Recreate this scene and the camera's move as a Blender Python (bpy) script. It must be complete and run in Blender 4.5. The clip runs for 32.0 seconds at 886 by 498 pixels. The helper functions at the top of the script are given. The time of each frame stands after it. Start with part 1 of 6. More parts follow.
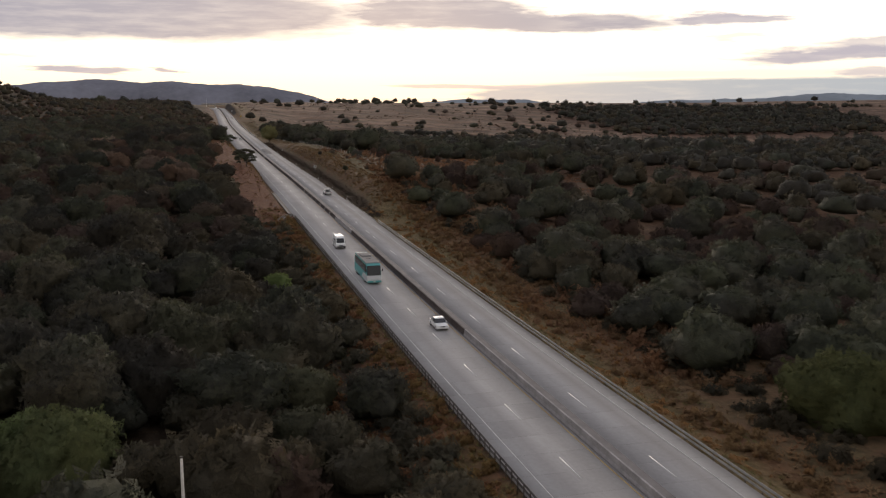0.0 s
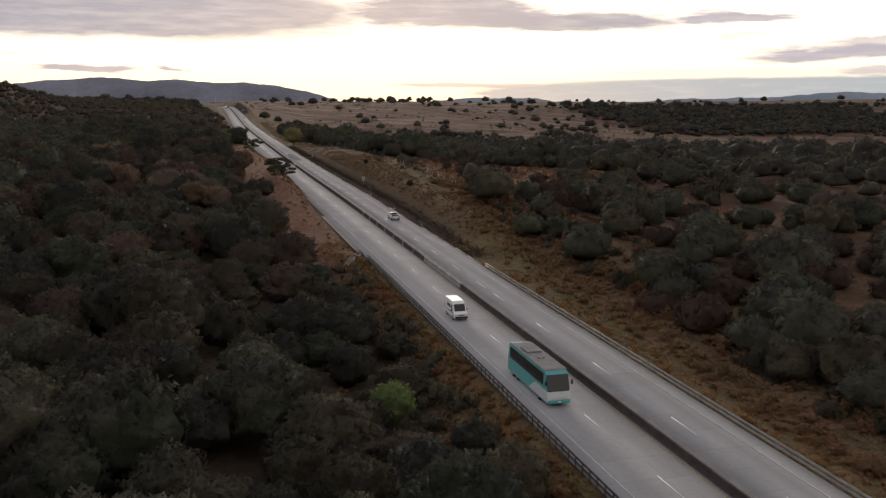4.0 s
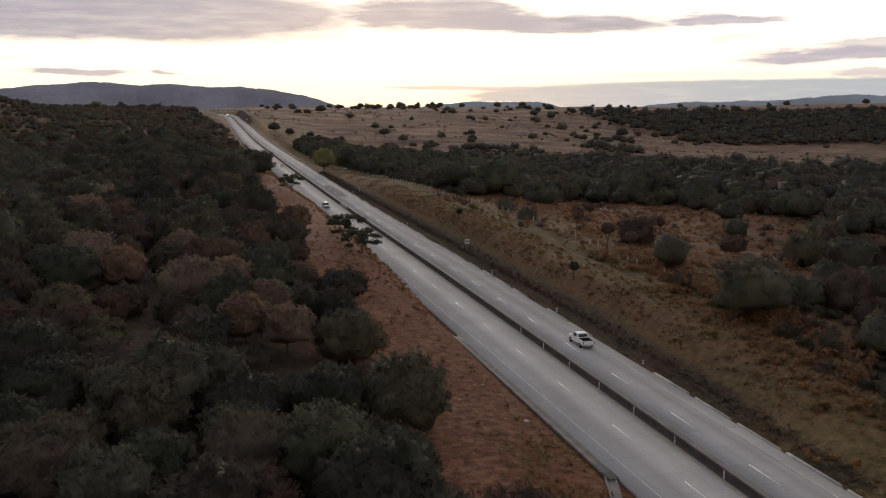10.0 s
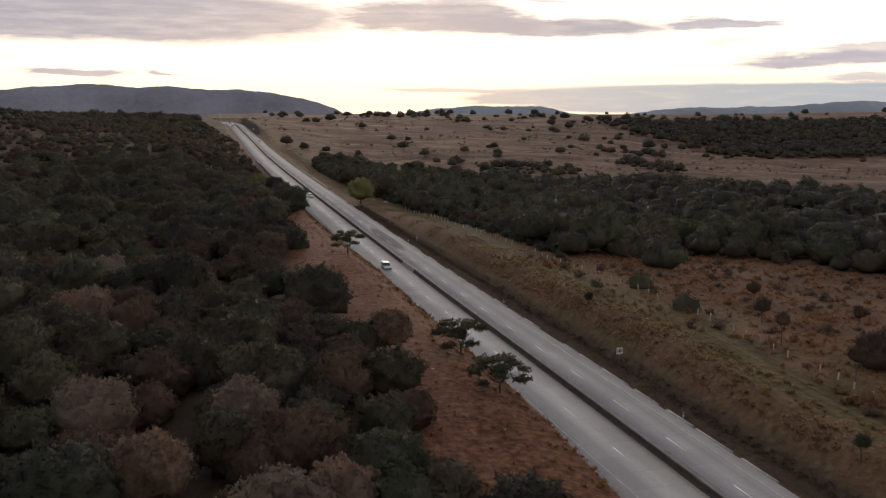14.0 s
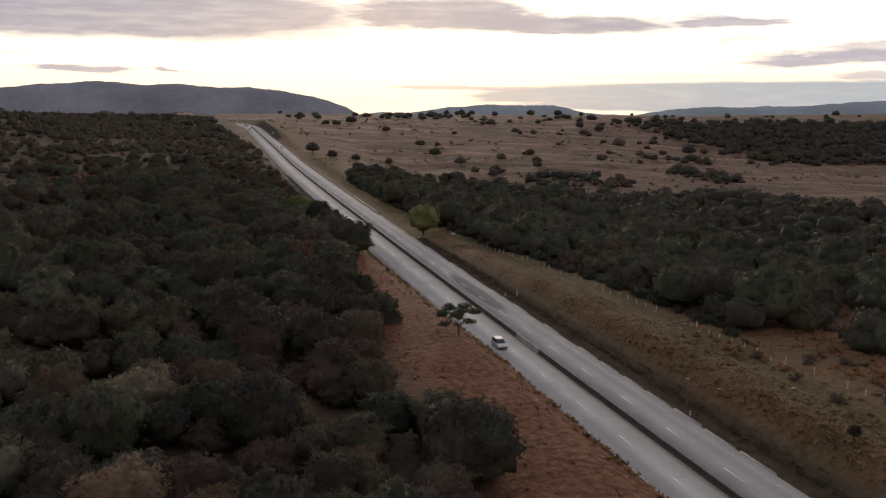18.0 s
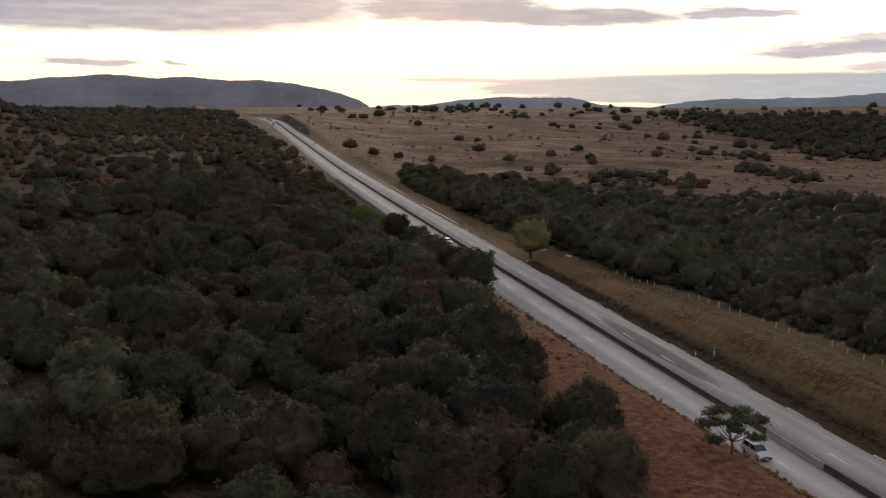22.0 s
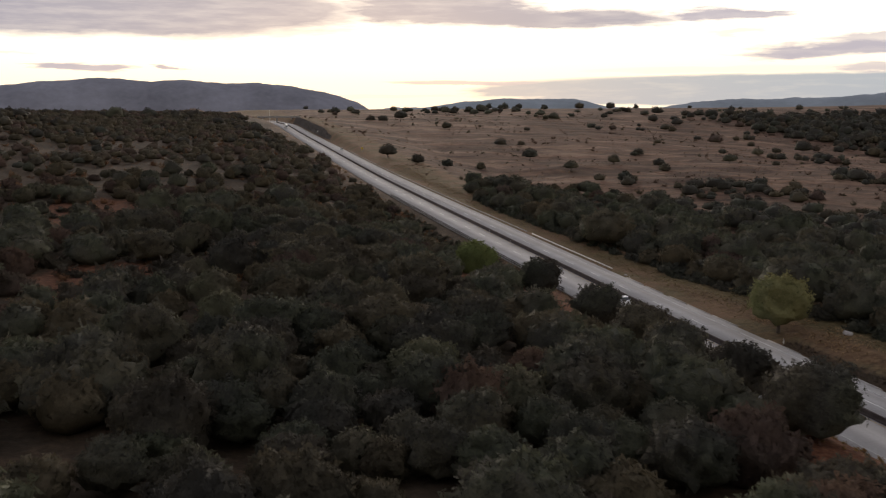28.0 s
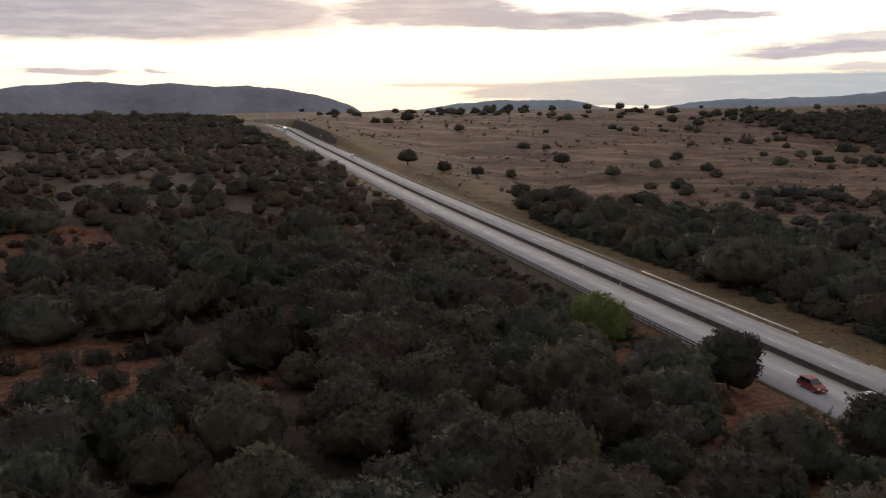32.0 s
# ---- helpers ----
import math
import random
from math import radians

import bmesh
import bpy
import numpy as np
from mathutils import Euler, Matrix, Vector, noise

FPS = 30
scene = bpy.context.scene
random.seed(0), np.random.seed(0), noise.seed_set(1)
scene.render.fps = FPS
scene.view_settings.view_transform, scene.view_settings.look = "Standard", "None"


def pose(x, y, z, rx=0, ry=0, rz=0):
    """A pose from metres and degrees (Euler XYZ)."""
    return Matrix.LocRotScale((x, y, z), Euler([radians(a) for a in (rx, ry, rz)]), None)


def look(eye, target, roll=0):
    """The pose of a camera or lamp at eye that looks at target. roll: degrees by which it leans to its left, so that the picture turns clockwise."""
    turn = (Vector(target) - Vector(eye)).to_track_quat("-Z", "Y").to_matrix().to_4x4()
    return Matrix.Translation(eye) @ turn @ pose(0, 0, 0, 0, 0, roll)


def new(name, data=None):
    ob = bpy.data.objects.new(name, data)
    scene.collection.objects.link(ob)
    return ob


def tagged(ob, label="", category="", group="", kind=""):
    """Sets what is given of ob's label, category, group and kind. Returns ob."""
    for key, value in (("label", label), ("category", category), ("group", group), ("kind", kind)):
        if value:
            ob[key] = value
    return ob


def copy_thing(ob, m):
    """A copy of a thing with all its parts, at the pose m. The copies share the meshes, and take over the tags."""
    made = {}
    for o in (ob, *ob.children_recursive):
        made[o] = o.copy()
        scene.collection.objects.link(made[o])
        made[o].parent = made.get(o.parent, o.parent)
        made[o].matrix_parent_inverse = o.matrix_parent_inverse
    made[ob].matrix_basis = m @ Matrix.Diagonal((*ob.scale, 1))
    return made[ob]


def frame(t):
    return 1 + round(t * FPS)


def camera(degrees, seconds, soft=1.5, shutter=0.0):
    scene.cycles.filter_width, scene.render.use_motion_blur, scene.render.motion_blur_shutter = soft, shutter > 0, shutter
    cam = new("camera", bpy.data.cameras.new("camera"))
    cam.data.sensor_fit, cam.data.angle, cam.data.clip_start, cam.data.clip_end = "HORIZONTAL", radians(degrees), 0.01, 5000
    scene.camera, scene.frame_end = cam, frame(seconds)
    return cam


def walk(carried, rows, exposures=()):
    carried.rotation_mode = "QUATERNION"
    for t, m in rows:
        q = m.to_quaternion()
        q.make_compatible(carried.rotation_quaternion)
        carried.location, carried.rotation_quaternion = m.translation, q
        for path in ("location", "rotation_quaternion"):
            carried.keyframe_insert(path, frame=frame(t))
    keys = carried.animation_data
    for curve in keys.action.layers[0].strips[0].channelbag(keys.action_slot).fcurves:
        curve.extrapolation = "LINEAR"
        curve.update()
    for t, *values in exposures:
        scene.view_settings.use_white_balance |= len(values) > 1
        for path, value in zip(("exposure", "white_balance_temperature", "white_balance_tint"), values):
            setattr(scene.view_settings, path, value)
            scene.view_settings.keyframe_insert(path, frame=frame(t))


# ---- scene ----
cam = camera(51.27, 32.0, soft=1.2, shutter=0.35)
ROWS = [
    (0, -35.41, -39.35, 31.76, 81.075, -0.009, -15.364), (0.5, -36.01, -30.71, 31.69, 81.061, -0.002, -15.342),
    (1, -36.69, -21.58, 31.63, 81.043, 0, -15.299), (1.5, -37.37, -13.52, 31.66, 81.025, 0.003, -15.257),
    (2, -38.08, -5.22, 31.7, 80.991, 0, -15.223), (2.5, -38.75, 3.34, 31.68, 80.986, -0.003, -15.187),
    (3, -39.41, 11.99, 31.64, 80.983, -0.013, -15.147), (3.5, -40.08, 20.52, 31.68, 80.985, -0.045, -15.12),
    (4.5, -41.15, 37.15, 31.95, 81.024, -0.038, -15.122), (5.5, -42.2, 53.82, 32.16, 81.079, -0.043, -15.122),
    (6, -42.56, 62.28, 32.53, 81.082, -0.01, -15.144), (6.5, -43.02, 70.85, 32.85, 81.089, 0.03, -15.181),
    (7, -43.52, 79.35, 33.29, 81.104, 0.082, -15.223), (7.5, -44.02, 87.82, 33.83, 81.11, 0.148, -15.289),
    (8, -44.52, 96.2, 34.38, 81.115, 0.194, -15.342), (8.5, -45.11, 103.75, 34.96, 81.123, 0.211, -15.401),
    (9, -45.73, 111.67, 35.61, 81.153, 0.163, -15.449), (9.5, -46.44, 120.45, 36.52, 81.154, 0.175, -15.507),
    (10, -47.21, 128.6, 37.45, 81.164, 0.122, -15.556), (10.5, -47.94, 136.76, 38.44, 81.185, 0.057, -15.603),
    (11, -48.71, 144.8, 39.5, 81.188, 0.034, -15.627), (11.5, -49.5, 152.82, 40.51, 81.204, -0.01, -15.647),
    (12, -50.19, 159.78, 41.39, 81.215, -0.052, -15.655), (12.5, -50.99, 167.69, 42.46, 81.223, -0.097, -15.661),
    (13, -51.89, 175.8, 43.58, 81.227, -0.13, -15.686), (13.5, -52.79, 184.57, 44.72, 81.253, -0.15, -15.729),
    (14, -53.63, 192.66, 45.71, 81.305, -0.187, -15.755), (14.5, -54.49, 200.65, 46.66, 81.36, -0.194, -15.814),
    (15.5, -56.29, 215.62, 48.18, 81.491, -0.244, -15.848), (16.5, -58.04, 230.4, 50.02, 81.527, -0.219, -15.896),
    (17, -59, 237.52, 50.48, 81.464, -0.272, -15.792), (17.5, -60.11, 244.7, 50.92, 81.319, -0.335, -15.599),
    (18, -61.35, 252.8, 51.33, 81.145, -0.385, -15.348), (18.5, -62.7, 260.24, 51.65, 80.987, -0.438, -15.139),
    (19, -64.09, 267.83, 51.89, 80.861, -0.429, -14.999), (19.5, -65.61, 275.62, 51.9, 80.788, -0.388, -14.919),
    (20, -67.12, 282.83, 51.85, 80.747, -0.301, -14.91), (20.5, -68.82, 290.77, 51.77, 80.721, -0.245, -14.901),
    (21, -70.48, 298.81, 51.65, 80.699, -0.19, -14.911), (21.5, -72.08, 306.86, 51.45, 80.691, -0.181, -14.894),
    (22, -73.68, 315.39, 51.3, 80.691, -0.206, -14.879), (22.5, -74.98, 323.31, 51.11, 80.687, -0.217, -14.864),
    (23, -76.26, 330.97, 50.89, 80.705, -0.198, -14.854), (23.5, -77.37, 338.44, 50.6, 80.738, -0.119, -14.884),
    (24, -78.38, 346.81, 50.3, 80.767, -0.059, -14.915), (24.5, -79.38, 355.29, 50.08, 80.785, -0.036, -14.938),
    (25, -80.21, 364.02, 49.73, 80.809, 0.034, -14.97), (25.5, -80.99, 372.67, 49.46, 80.824, 0.054, -14.988),
    (26.5, -82.1, 389.59, 48.95, 80.837, 0.088, -15.092), (27.5, -83.24, 406.52, 48.53, 80.84, 0.118, -15.224),
    (28, -83.55, 415.2, 48.25, 80.855, 0.142, -15.307), (28.5, -83.87, 423.88, 48.01, 80.879, 0.154, -15.407),
    (29, -84.04, 432.44, 47.83, 80.882, 0.173, -15.516), (29.5, -84.23, 441, 47.63, 80.895, 0.182, -15.638),
    (30, -84.4, 449.56, 47.48, 80.909, 0.221, -15.746), (30.5, -84.56, 458.85, 47.33, 80.926, 0.281, -15.84),
    (31, -84.62, 467.41, 47.18, 80.944, 0.342, -15.886), (31.5, -84.65, 475.35, 47.01, 80.962, 0.441, -15.921),
    (32, -84.71, 484, 46.79, 80.991, 0.516, -15.955),
]
walk(cam, [(t, pose(x, y, z, rx, ry, rz)) for t, x, y, z, rx, ry, rz in ROWS],
     exposures=[(0.0, 0.0, 6850, 13), (32.0, 0.0, 6850, 13)])

# ---- sky and light: evening, the sun hidden behind long clouds ahead ----
SUN_AZ, SUN_EL = 11.0, 9.0
world = bpy.data.worlds.new("evening_sky")
scene.world = world
world.use_nodes = True
WN, WL = world.node_tree.nodes, world.node_tree.links
WN.clear()


def wire(tree, a, b):
    tree.links.new(a, b)


def mth(tree, op, a, b=None, c=None, clamp=False):
    n = tree.nodes.new("ShaderNodeMath")
    n.operation, n.use_clamp = op, clamp
    for i, v in enumerate((a, b, c)):
        if v is None:
            continue
        if isinstance(v, (int, float)):
            n.inputs[i].default_value = v
        else:
            tree.links.new(v, n.inputs[i])
    return n.outputs[0]


def mixc(tree, fac, a, b, mode="MIX"):
    n = tree.nodes.new("ShaderNodeMix")
    n.data_type, n.blend_type = "RGBA", mode
    for s, v in ((n.inputs[0], fac), (n.inputs[6], a), (n.inputs[7], b)):
        if isinstance(v, (int, float)):
            s.default_value = v
        elif isinstance(v, tuple):
            s.default_value = (*v, 1) if len(v) == 3 else v
        else:
            tree.links.new(v, s)
    return n.outputs[2]


def ramp(tree, fac, stops, smooth=False):
    n = tree.nodes.new("ShaderNodeValToRGB")
    r = n.color_ramp
    r.interpolation = "EASE" if smooth else "LINEAR"
    while len(r.elements) < len(stops):
        r.elements.new(0.5)
    for e, (p, c) in zip(r.elements, stops):
        e.position = p
        e.color = (*c, 1) if isinstance(c, tuple) else (c, c, c, 1)
    tree.links.new(fac, n.inputs[0])
    return n.outputs[0]


def noise_at(tree, vec, scale, detail=3, rough=0.55, out=0):
    n = tree.nodes.new("ShaderNodeTexNoise")
    n.inputs["Scale"].default_value, n.inputs["Detail"].default_value, n.inputs["Roughness"].default_value = scale, detail, rough
    if vec is not None:
        tree.links.new(vec, n.inputs["Vector"])
    return n.outputs[out]


def build_sky():
    t = world.node_tree
    co = WN.new("ShaderNodeTexCoord").outputs["Generated"]
    sep = WN.new("ShaderNodeSeparateXYZ")
    t.links.new(co, sep.inputs[0])
    x, y, z = sep.outputs
    az = mth(t, "MULTIPLY", mth(t, "ARCTAN2", x, y), 57.2958)
    el = mth(t, "MULTIPLY", mth(t, "ARCSINE", z), 57.2958)
    # warped angles give the clouds ragged, wind-drawn edges
    comb = WN.new("ShaderNodeCombineXYZ")
    t.links.new(mth(t, "MULTIPLY", az, 0.10), comb.inputs[0])
    t.links.new(mth(t, "MULTIPLY", el, 0.55), comb.inputs[1])
    n1 = mth(t, "SUBTRACT", noise_at(t, comb.outputs[0], 1.6, 5, 0.6), 0.5)
    comb2 = WN.new("ShaderNodeCombineXYZ")
    t.links.new(mth(t, "MULTIPLY", az, 0.16), comb2.inputs[0])
    t.links.new(mth(t, "MULTIPLY", el, 1.3), comb2.inputs[1])
    comb2.inputs[2].default_value = 4.0
    n2 = mth(t, "SUBTRACT", noise_at(t, comb2.outputs[0], 2.2, 4, 0.6), 0.5)
    elw = mth(t, "MULTIPLY_ADD", n1, 1.5, el)
    azw = mth(t, "MULTIPLY_ADD", n2, 6.0, az)
    # clear part: bright and creamy low down, greyer above, dimmer away from the sunset
    elc = mth(t, "MULTIPLY", mth(t, "MAXIMUM", el, 0.0), 1 / 90.0)
    clear = ramp(t, elc, [(0.0, (0.99, 0.89, 0.70)), (0.012, (1.12, 0.98, 0.74)), (0.03, (1.26, 1.13, 0.89)), (0.055, (1.26, 1.15, 0.98)),
                          (0.10, (0.92, 0.86, 0.81)), (0.3, (0.55, 0.57, 0.64)), (1.0, (0.45, 0.50, 0.65))])
    front = mth(t, "COSINE", mth(t, "MULTIPLY", mth(t, "SUBTRACT", az, SUN_AZ), 1 / 57.2958))
    dim = mth(t, "MULTIPLY_ADD", mth(t, "MULTIPLY_ADD", front, 0.5, 0.5), 0.5, 0.5)
    base = WN.new("ShaderNodeVectorMath")
    base.operation = "SCALE"
    t.links.new(clear, base.inputs[0])
    t.links.new(dim, base.inputs[3])
    col = base.outputs[0]
    # far right a pink-grey tinge
    right = mth(t, "MULTIPLY_ADD", az, 1 / 22.0, -18 / 22.0, clamp=True)
    col = mixc(t, mth(t, "MULTIPLY", right, 0.15), col, (0.92, 0.86, 0.80))

    def cloud(col, a, e, wa, we, colour, amount, soft=0.55, lean=0.0, up=elw):
        da = mth(t, "MULTIPLY", mth(t, "SUBTRACT", azw, a), 1 / wa)
        ee = mth(t, "SUBTRACT", up, e)
        if lean:
            ee = mth(t, "MULTIPLY_ADD", mth(t, "SUBTRACT", az, a), -lean, ee)
        de = mth(t, "MULTIPLY", ee, 1 / we)
        d2 = mth(t, "MULTIPLY", da, da)
        r2 = mth(t, "ADD", mth(t, "MULTIPLY", d2, mth(t, "MULTIPLY_ADD", d2, 0.5, 0.5)), mth(t, "MULTIPLY", de, de))
        m = mth(t, "MULTIPLY", mth(t, "SUBTRACT", 1.15, r2), 1 / soft, clamp=True)
        m = mth(t, "MULTIPLY", m, mth(t, "MULTIPLY_ADD", n2, 0.5 * amount, amount))
        return mixc(t, m, col, colour)

    grey, lilac, blue = (0.315, 0.315, 0.385), (0.40, 0.39, 0.46), (0.35, 0.405, 0.46)
    low = mth(t, "MULTIPLY_ADD", n2, 0.35, el)
    col = cloud(col, 40, 0.55, 23, 0.95, blue, 1.0, 0.35, 0.0, low)
    col = cloud(col, 33, 1.75, 9, 0.22, (0.75, 0.68, 0.64), 0.5, 0.8, 0.0, low)
    col = cloud(col, 31, 6.5, 26, 0.5, (0.82, 0.76, 0.76), 0.6, 0.9)
    col = cloud(col, -4.5, 5.3, 15.2, 1.75, grey, 0.95, 0.55, -0.01)
    col = cloud(col, -8, 6.5, 11, 0.8, grey, 0.75, 0.9)
    col = cloud(col, 15.5, 5.35, 6.0, 1.1, grey, 0.95, 0.6, -0.03)
    col = cloud(col, 22.0, 4.85, 7.4, 0.62, grey, 0.95, 0.7, -0.03)
    col = cloud(col, 19, 6.35, 5.0, 0.16, lilac, 0.6, 0.9)
    col = cloud(col, 32, 4.85, 3.3, 0.32, lilac, 0.95, 0.8)
    col = cloud(col, 33, 3.75, 2.0, 0.16, lilac, 0.4, 0.8)
    col = cloud(col, 38.5, 2.85, 6.2, 0.42, lilac, 0.95, 0.8, 0.05)
    col = cloud(col, 42, 3.5, 5.2, 0.3, lilac, 0.7, 0.8, 0.03)
    col = cloud(col, 41, 1.75, 4.0, 0.25, lilac, 0.7, 0.8)
    col = cloud(col, -5.7, 1.85, 3.0, 0.27, lilac, 1.0, 0.8, -0.02)
    col = cloud(col, -1.15, 2.0, 1.1, 0.17, lilac, 1.0, 0.8)
    col = cloud(col, 16.4, 1.05, 4.6, 0.15, lilac, 0.85, 0.8, -0.01, low)
    col = cloud(col, 11, 0.25, 6.0, 0.12, (0.7, 0.66, 0.63), 0.6, 0.8, 0.0, low)
    col = cloud(col, -11, 2.75, 3, 0.12, lilac, 0.4, 0.8)
    # the clear-sky dome shows through a little
    dome = WN.new("ShaderNodeTexSky")
    dome.sky_type, dome.sun_disc = "NISHITA", False
    dome.sun_elevation, dome.sun_rotation = radians(SUN_EL), radians(SUN_AZ)
    faint = WN.new("ShaderNodeVectorMath")
    faint.operation = "SCALE"
    faint.inputs[3].default_value = 0.004
    t.links.new(dome.outputs[0], faint.inputs[0])
    both = WN.new("ShaderNodeVectorMath")
    both.operation = "ADD"
    t.links.new(col, both.inputs[0])
    t.links.new(faint.outputs[0], both.inputs[1])
    bg = WN.new("ShaderNodeBackground")
    bg.inputs[1].default_value = 1.2
    t.links.new(both.outputs[0], bg.inputs[0])
    out = WN.new("ShaderNodeOutputWorld")
    t.links.new(bg.outputs[0], out.inputs[0])


build_sky()
sun = new("sun", bpy.data.lights.new("sun", "SUN"))
sun.data.energy, sun.data.angle, sun.data.color = 1.4, radians(20), (1.0, 0.88, 0.74)
_d = Vector((math.sin(radians(SUN_AZ)) * math.cos(radians(SUN_EL)), math.cos(radians(SUN_AZ)) * math.cos(radians(SUN_EL)), math.sin(radians(SUN_EL))))
sun.matrix_world = look(_d * 500, (0, 0, 0))

# ---- the lie of the land ----
ROAD_Y = [-400, 0, 75, 150, 225, 300, 375, 450, 550, 650, 750, 850, 950, 1050, 1150, 1250, 1330, 1420, 1700, 2200]
ROAD_Z = [-4.0, -0.2, 0.6, 2.1, 3.6, 4.8, 5.6, 6.6, 8.3, 9.9, 11.2, 12.6, 14.5, 16.6, 18.8, 21.6, 24.6, 25.6, 24, 15]
ROAD_X = [0, 0, 0, 0, 0, 0, 0, 0, 0, 0.4, 1.5, 3.1, 5.2, 7.3, 9.0, 10.0, 9.5, 6, -20, -90]


def spline(xs, ys):
    """A smooth curve through a few knots, for arrays."""
    X, Y = np.array(xs, float), np.array(ys, float)
    m = np.gradient(Y, X)

    def at(v):
        v = np.clip(np.asarray(v, float), X[0], X[-1])
        i = np.clip(np.searchsorted(X, v) - 1, 0, len(X) - 2)
        h = X[i + 1] - X[i]
        s = (v - X[i]) / h
        return ((2 * s ** 3 - 3 * s ** 2 + 1) * Y[i] + (s ** 3 - 2 * s * s + s) * h * m[i]
                + (-2 * s ** 3 + 3 * s * s) * Y[i + 1] + (s ** 3 - s * s) * h * m[i + 1])
    return at


road_z, road_x = spline(ROAD_Y, ROAD_Z), spline(ROAD_Y, ROAD_X)
EDGE_L, EDGE_R = -9.6, 9.0
LINE_L, LINE_R, DASH_L, DASH_R = -7.9, 7.25, -4.1, 3.92
# heights relative to the road: the verge slopes, the left scrubland, the right mound, and the valley floor
bank_l = spline([-300, 60, 165, 200, 230, 260, 300, 350, 400, 440, 480, 520, 560, 600, 660, 740, 850, 1000, 1300, 1800], [-3, -3, -2.4, 0.3, 1.2, 3.0, 5.0, 5.8, 6.4, 5.6, 4.6, 3.2, 1.6, -0.4, -3.2, -3.0, 0.2, 3, 4, 4])
cut_l = spline([-300, 60, 165, 200, 230, 260, 290, 350, 400, 430, 470, 505, 545, 600, 660, 740, 850, 1000, 1300, 1800], [-1, -1, -0.8, 0.1, 0.5, 2.0, 3.9, 4.1, 4.1, 3.2, 2.7, 1.8, 0.6, 0.0, -1.1, -1.0, 0.1, 1, 1.4, 1.4])
land_l = spline([-300, 60, 200, 300, 450, 600, 680, 760, 1000, 1330, 1800], [-1, -1, 2.0, 6.2, 6.6, 5.0, 4.6, 6.4, 9, 8.5, 6])
bank_r = spline([-300, 80, 140, 185, 230, 300, 380, 460, 520, 560, 620, 700, 800, 900, 1000, 1150, 1300, 1500], [-4, -4, -3, 0.2, 3.6, 5.2, 5, 3.6, 1.6, 0.2, -1.6, -2.5, -1.2, 0.6, 2.2, 5.5, 6.5, 4])
floor_r = spline([-300, 100, 250, 350, 450, 600, 800, 900, 1000, 1200, 1360, 1660, 2000, 2600, 4900], [-7, -5, 2, 5, 2, -1, -1, 3, 8, 20, 28, 34, 33, 20, 0])


def sstep(v):
    v = np.clip(v, 0, 1)
    return v * v * (3 - 2 * v)


def lumps(x, y):
    return (0.5 * np.sin(x * 0.071 + 1.3 * np.sin(y * 0.043)) * np.sin(y * 0.057 + 0.8) + 0.3 * np.sin(x * 0.19 + y * 0.13) * np.sin(y * 0.21 - x * 0.08)
            + 0.12 * np.sin(x * 0.53 + 2 * np.sin(y * 0.31)) * np.sin(y * 0.47 + x * 0.23))


def height(x, y):
    """The ground's height at x, y (arrays)."""
    x, y = np.asarray(x, float), np.asarray(y, float)
    rz, u = road_z(y), x - road_x(y)
    dl, dr = EDGE_L - u, u - EDGE_R
    left = rz - 0.45 + (cut_l(y) + 0.45) * sstep((dl - 0.3) / 3.0) + (bank_l(y) - cut_l(y)) * sstep((dl - 2.3) / 6.5) + (land_l(y) - bank_l(y)) * sstep((dl - 5) / 55) + 0.012 * np.clip(dl - 60, 0, 500)
    left = left + 45 * np.exp(-((x + 290) / 95) ** 2 - ((y - 950) / 200) ** 2)
    left = np.where(y > 1400, left + (10 - left) * sstep((y - 1400) / 1800), left)
    gorge = 28 * sstep((x - 150) / 520) * np.exp(-((y - 1120) / 360) ** 2)
    far = floor_r(y) - gorge + 9 * sstep((x - 900) / 900) * np.exp(-((y - 1900) / 600) ** 2)
    near = rz - 0.45 + (bank_r(y) + 0.45) * sstep((dr - 1.2) / 8.0)
    right = near + (far - near) * sstep((dr - 22) / 60)
    away = sstep((np.maximum(dl, dr) - 2) / 14)
    swell = np.sin(y * 0.082 + 2.2 * np.sin(x * 0.011 + 0.5) + x * 0.017) * (0.6 + 0.4 * np.sin(x * 0.023 + y * 0.006)) + 0.5 * np.sin(y * 0.19 + 1.5 * np.sin(x * 0.03) - x * 0.02)
    right = right + 0.8 * swell * sstep((y - 800) / 120) * sstep((2000 - y) / 300) * sstep((dr - 30) / 60)
    z = np.where(u < 0, left, right) + lumps(x, y) * away
    inside = (u > EDGE_L) & (u < EDGE_R)
    return np.where(inside, rz - 0.45, z)


def height1(x, y):
    return float(height(np.array([x]), np.array([y]))[0])

# ---- materials ----
def material(name, rough=0.8, metal=0.0, spec=0.3):
    m = bpy.data.materials.new(name)
    m.use_nodes = True
    b = m.node_tree.nodes["Principled BSDF"]
    b.inputs["Roughness"].default_value, b.inputs["Metallic"].default_value = rough, metal
    b.inputs["Specular IOR Level"].default_value = spec
    return m, m.node_tree, b


def obj_co(t, which="Object"):
    return t.nodes.new("ShaderNodeTexCoord").outputs[which]


def world_co(t):
    return t.nodes.new("ShaderNodeNewGeometry").outputs["Position"]


def bump(t, b, h, strength, dist):
    n = t.nodes.new("ShaderNodeBump")
    n.inputs["Strength"].default_value, n.inputs["Distance"].default_value = strength, dist
    t.links.new(h, n.inputs["Height"])
    t.links.new(n.outputs[0], b.inputs["Normal"])


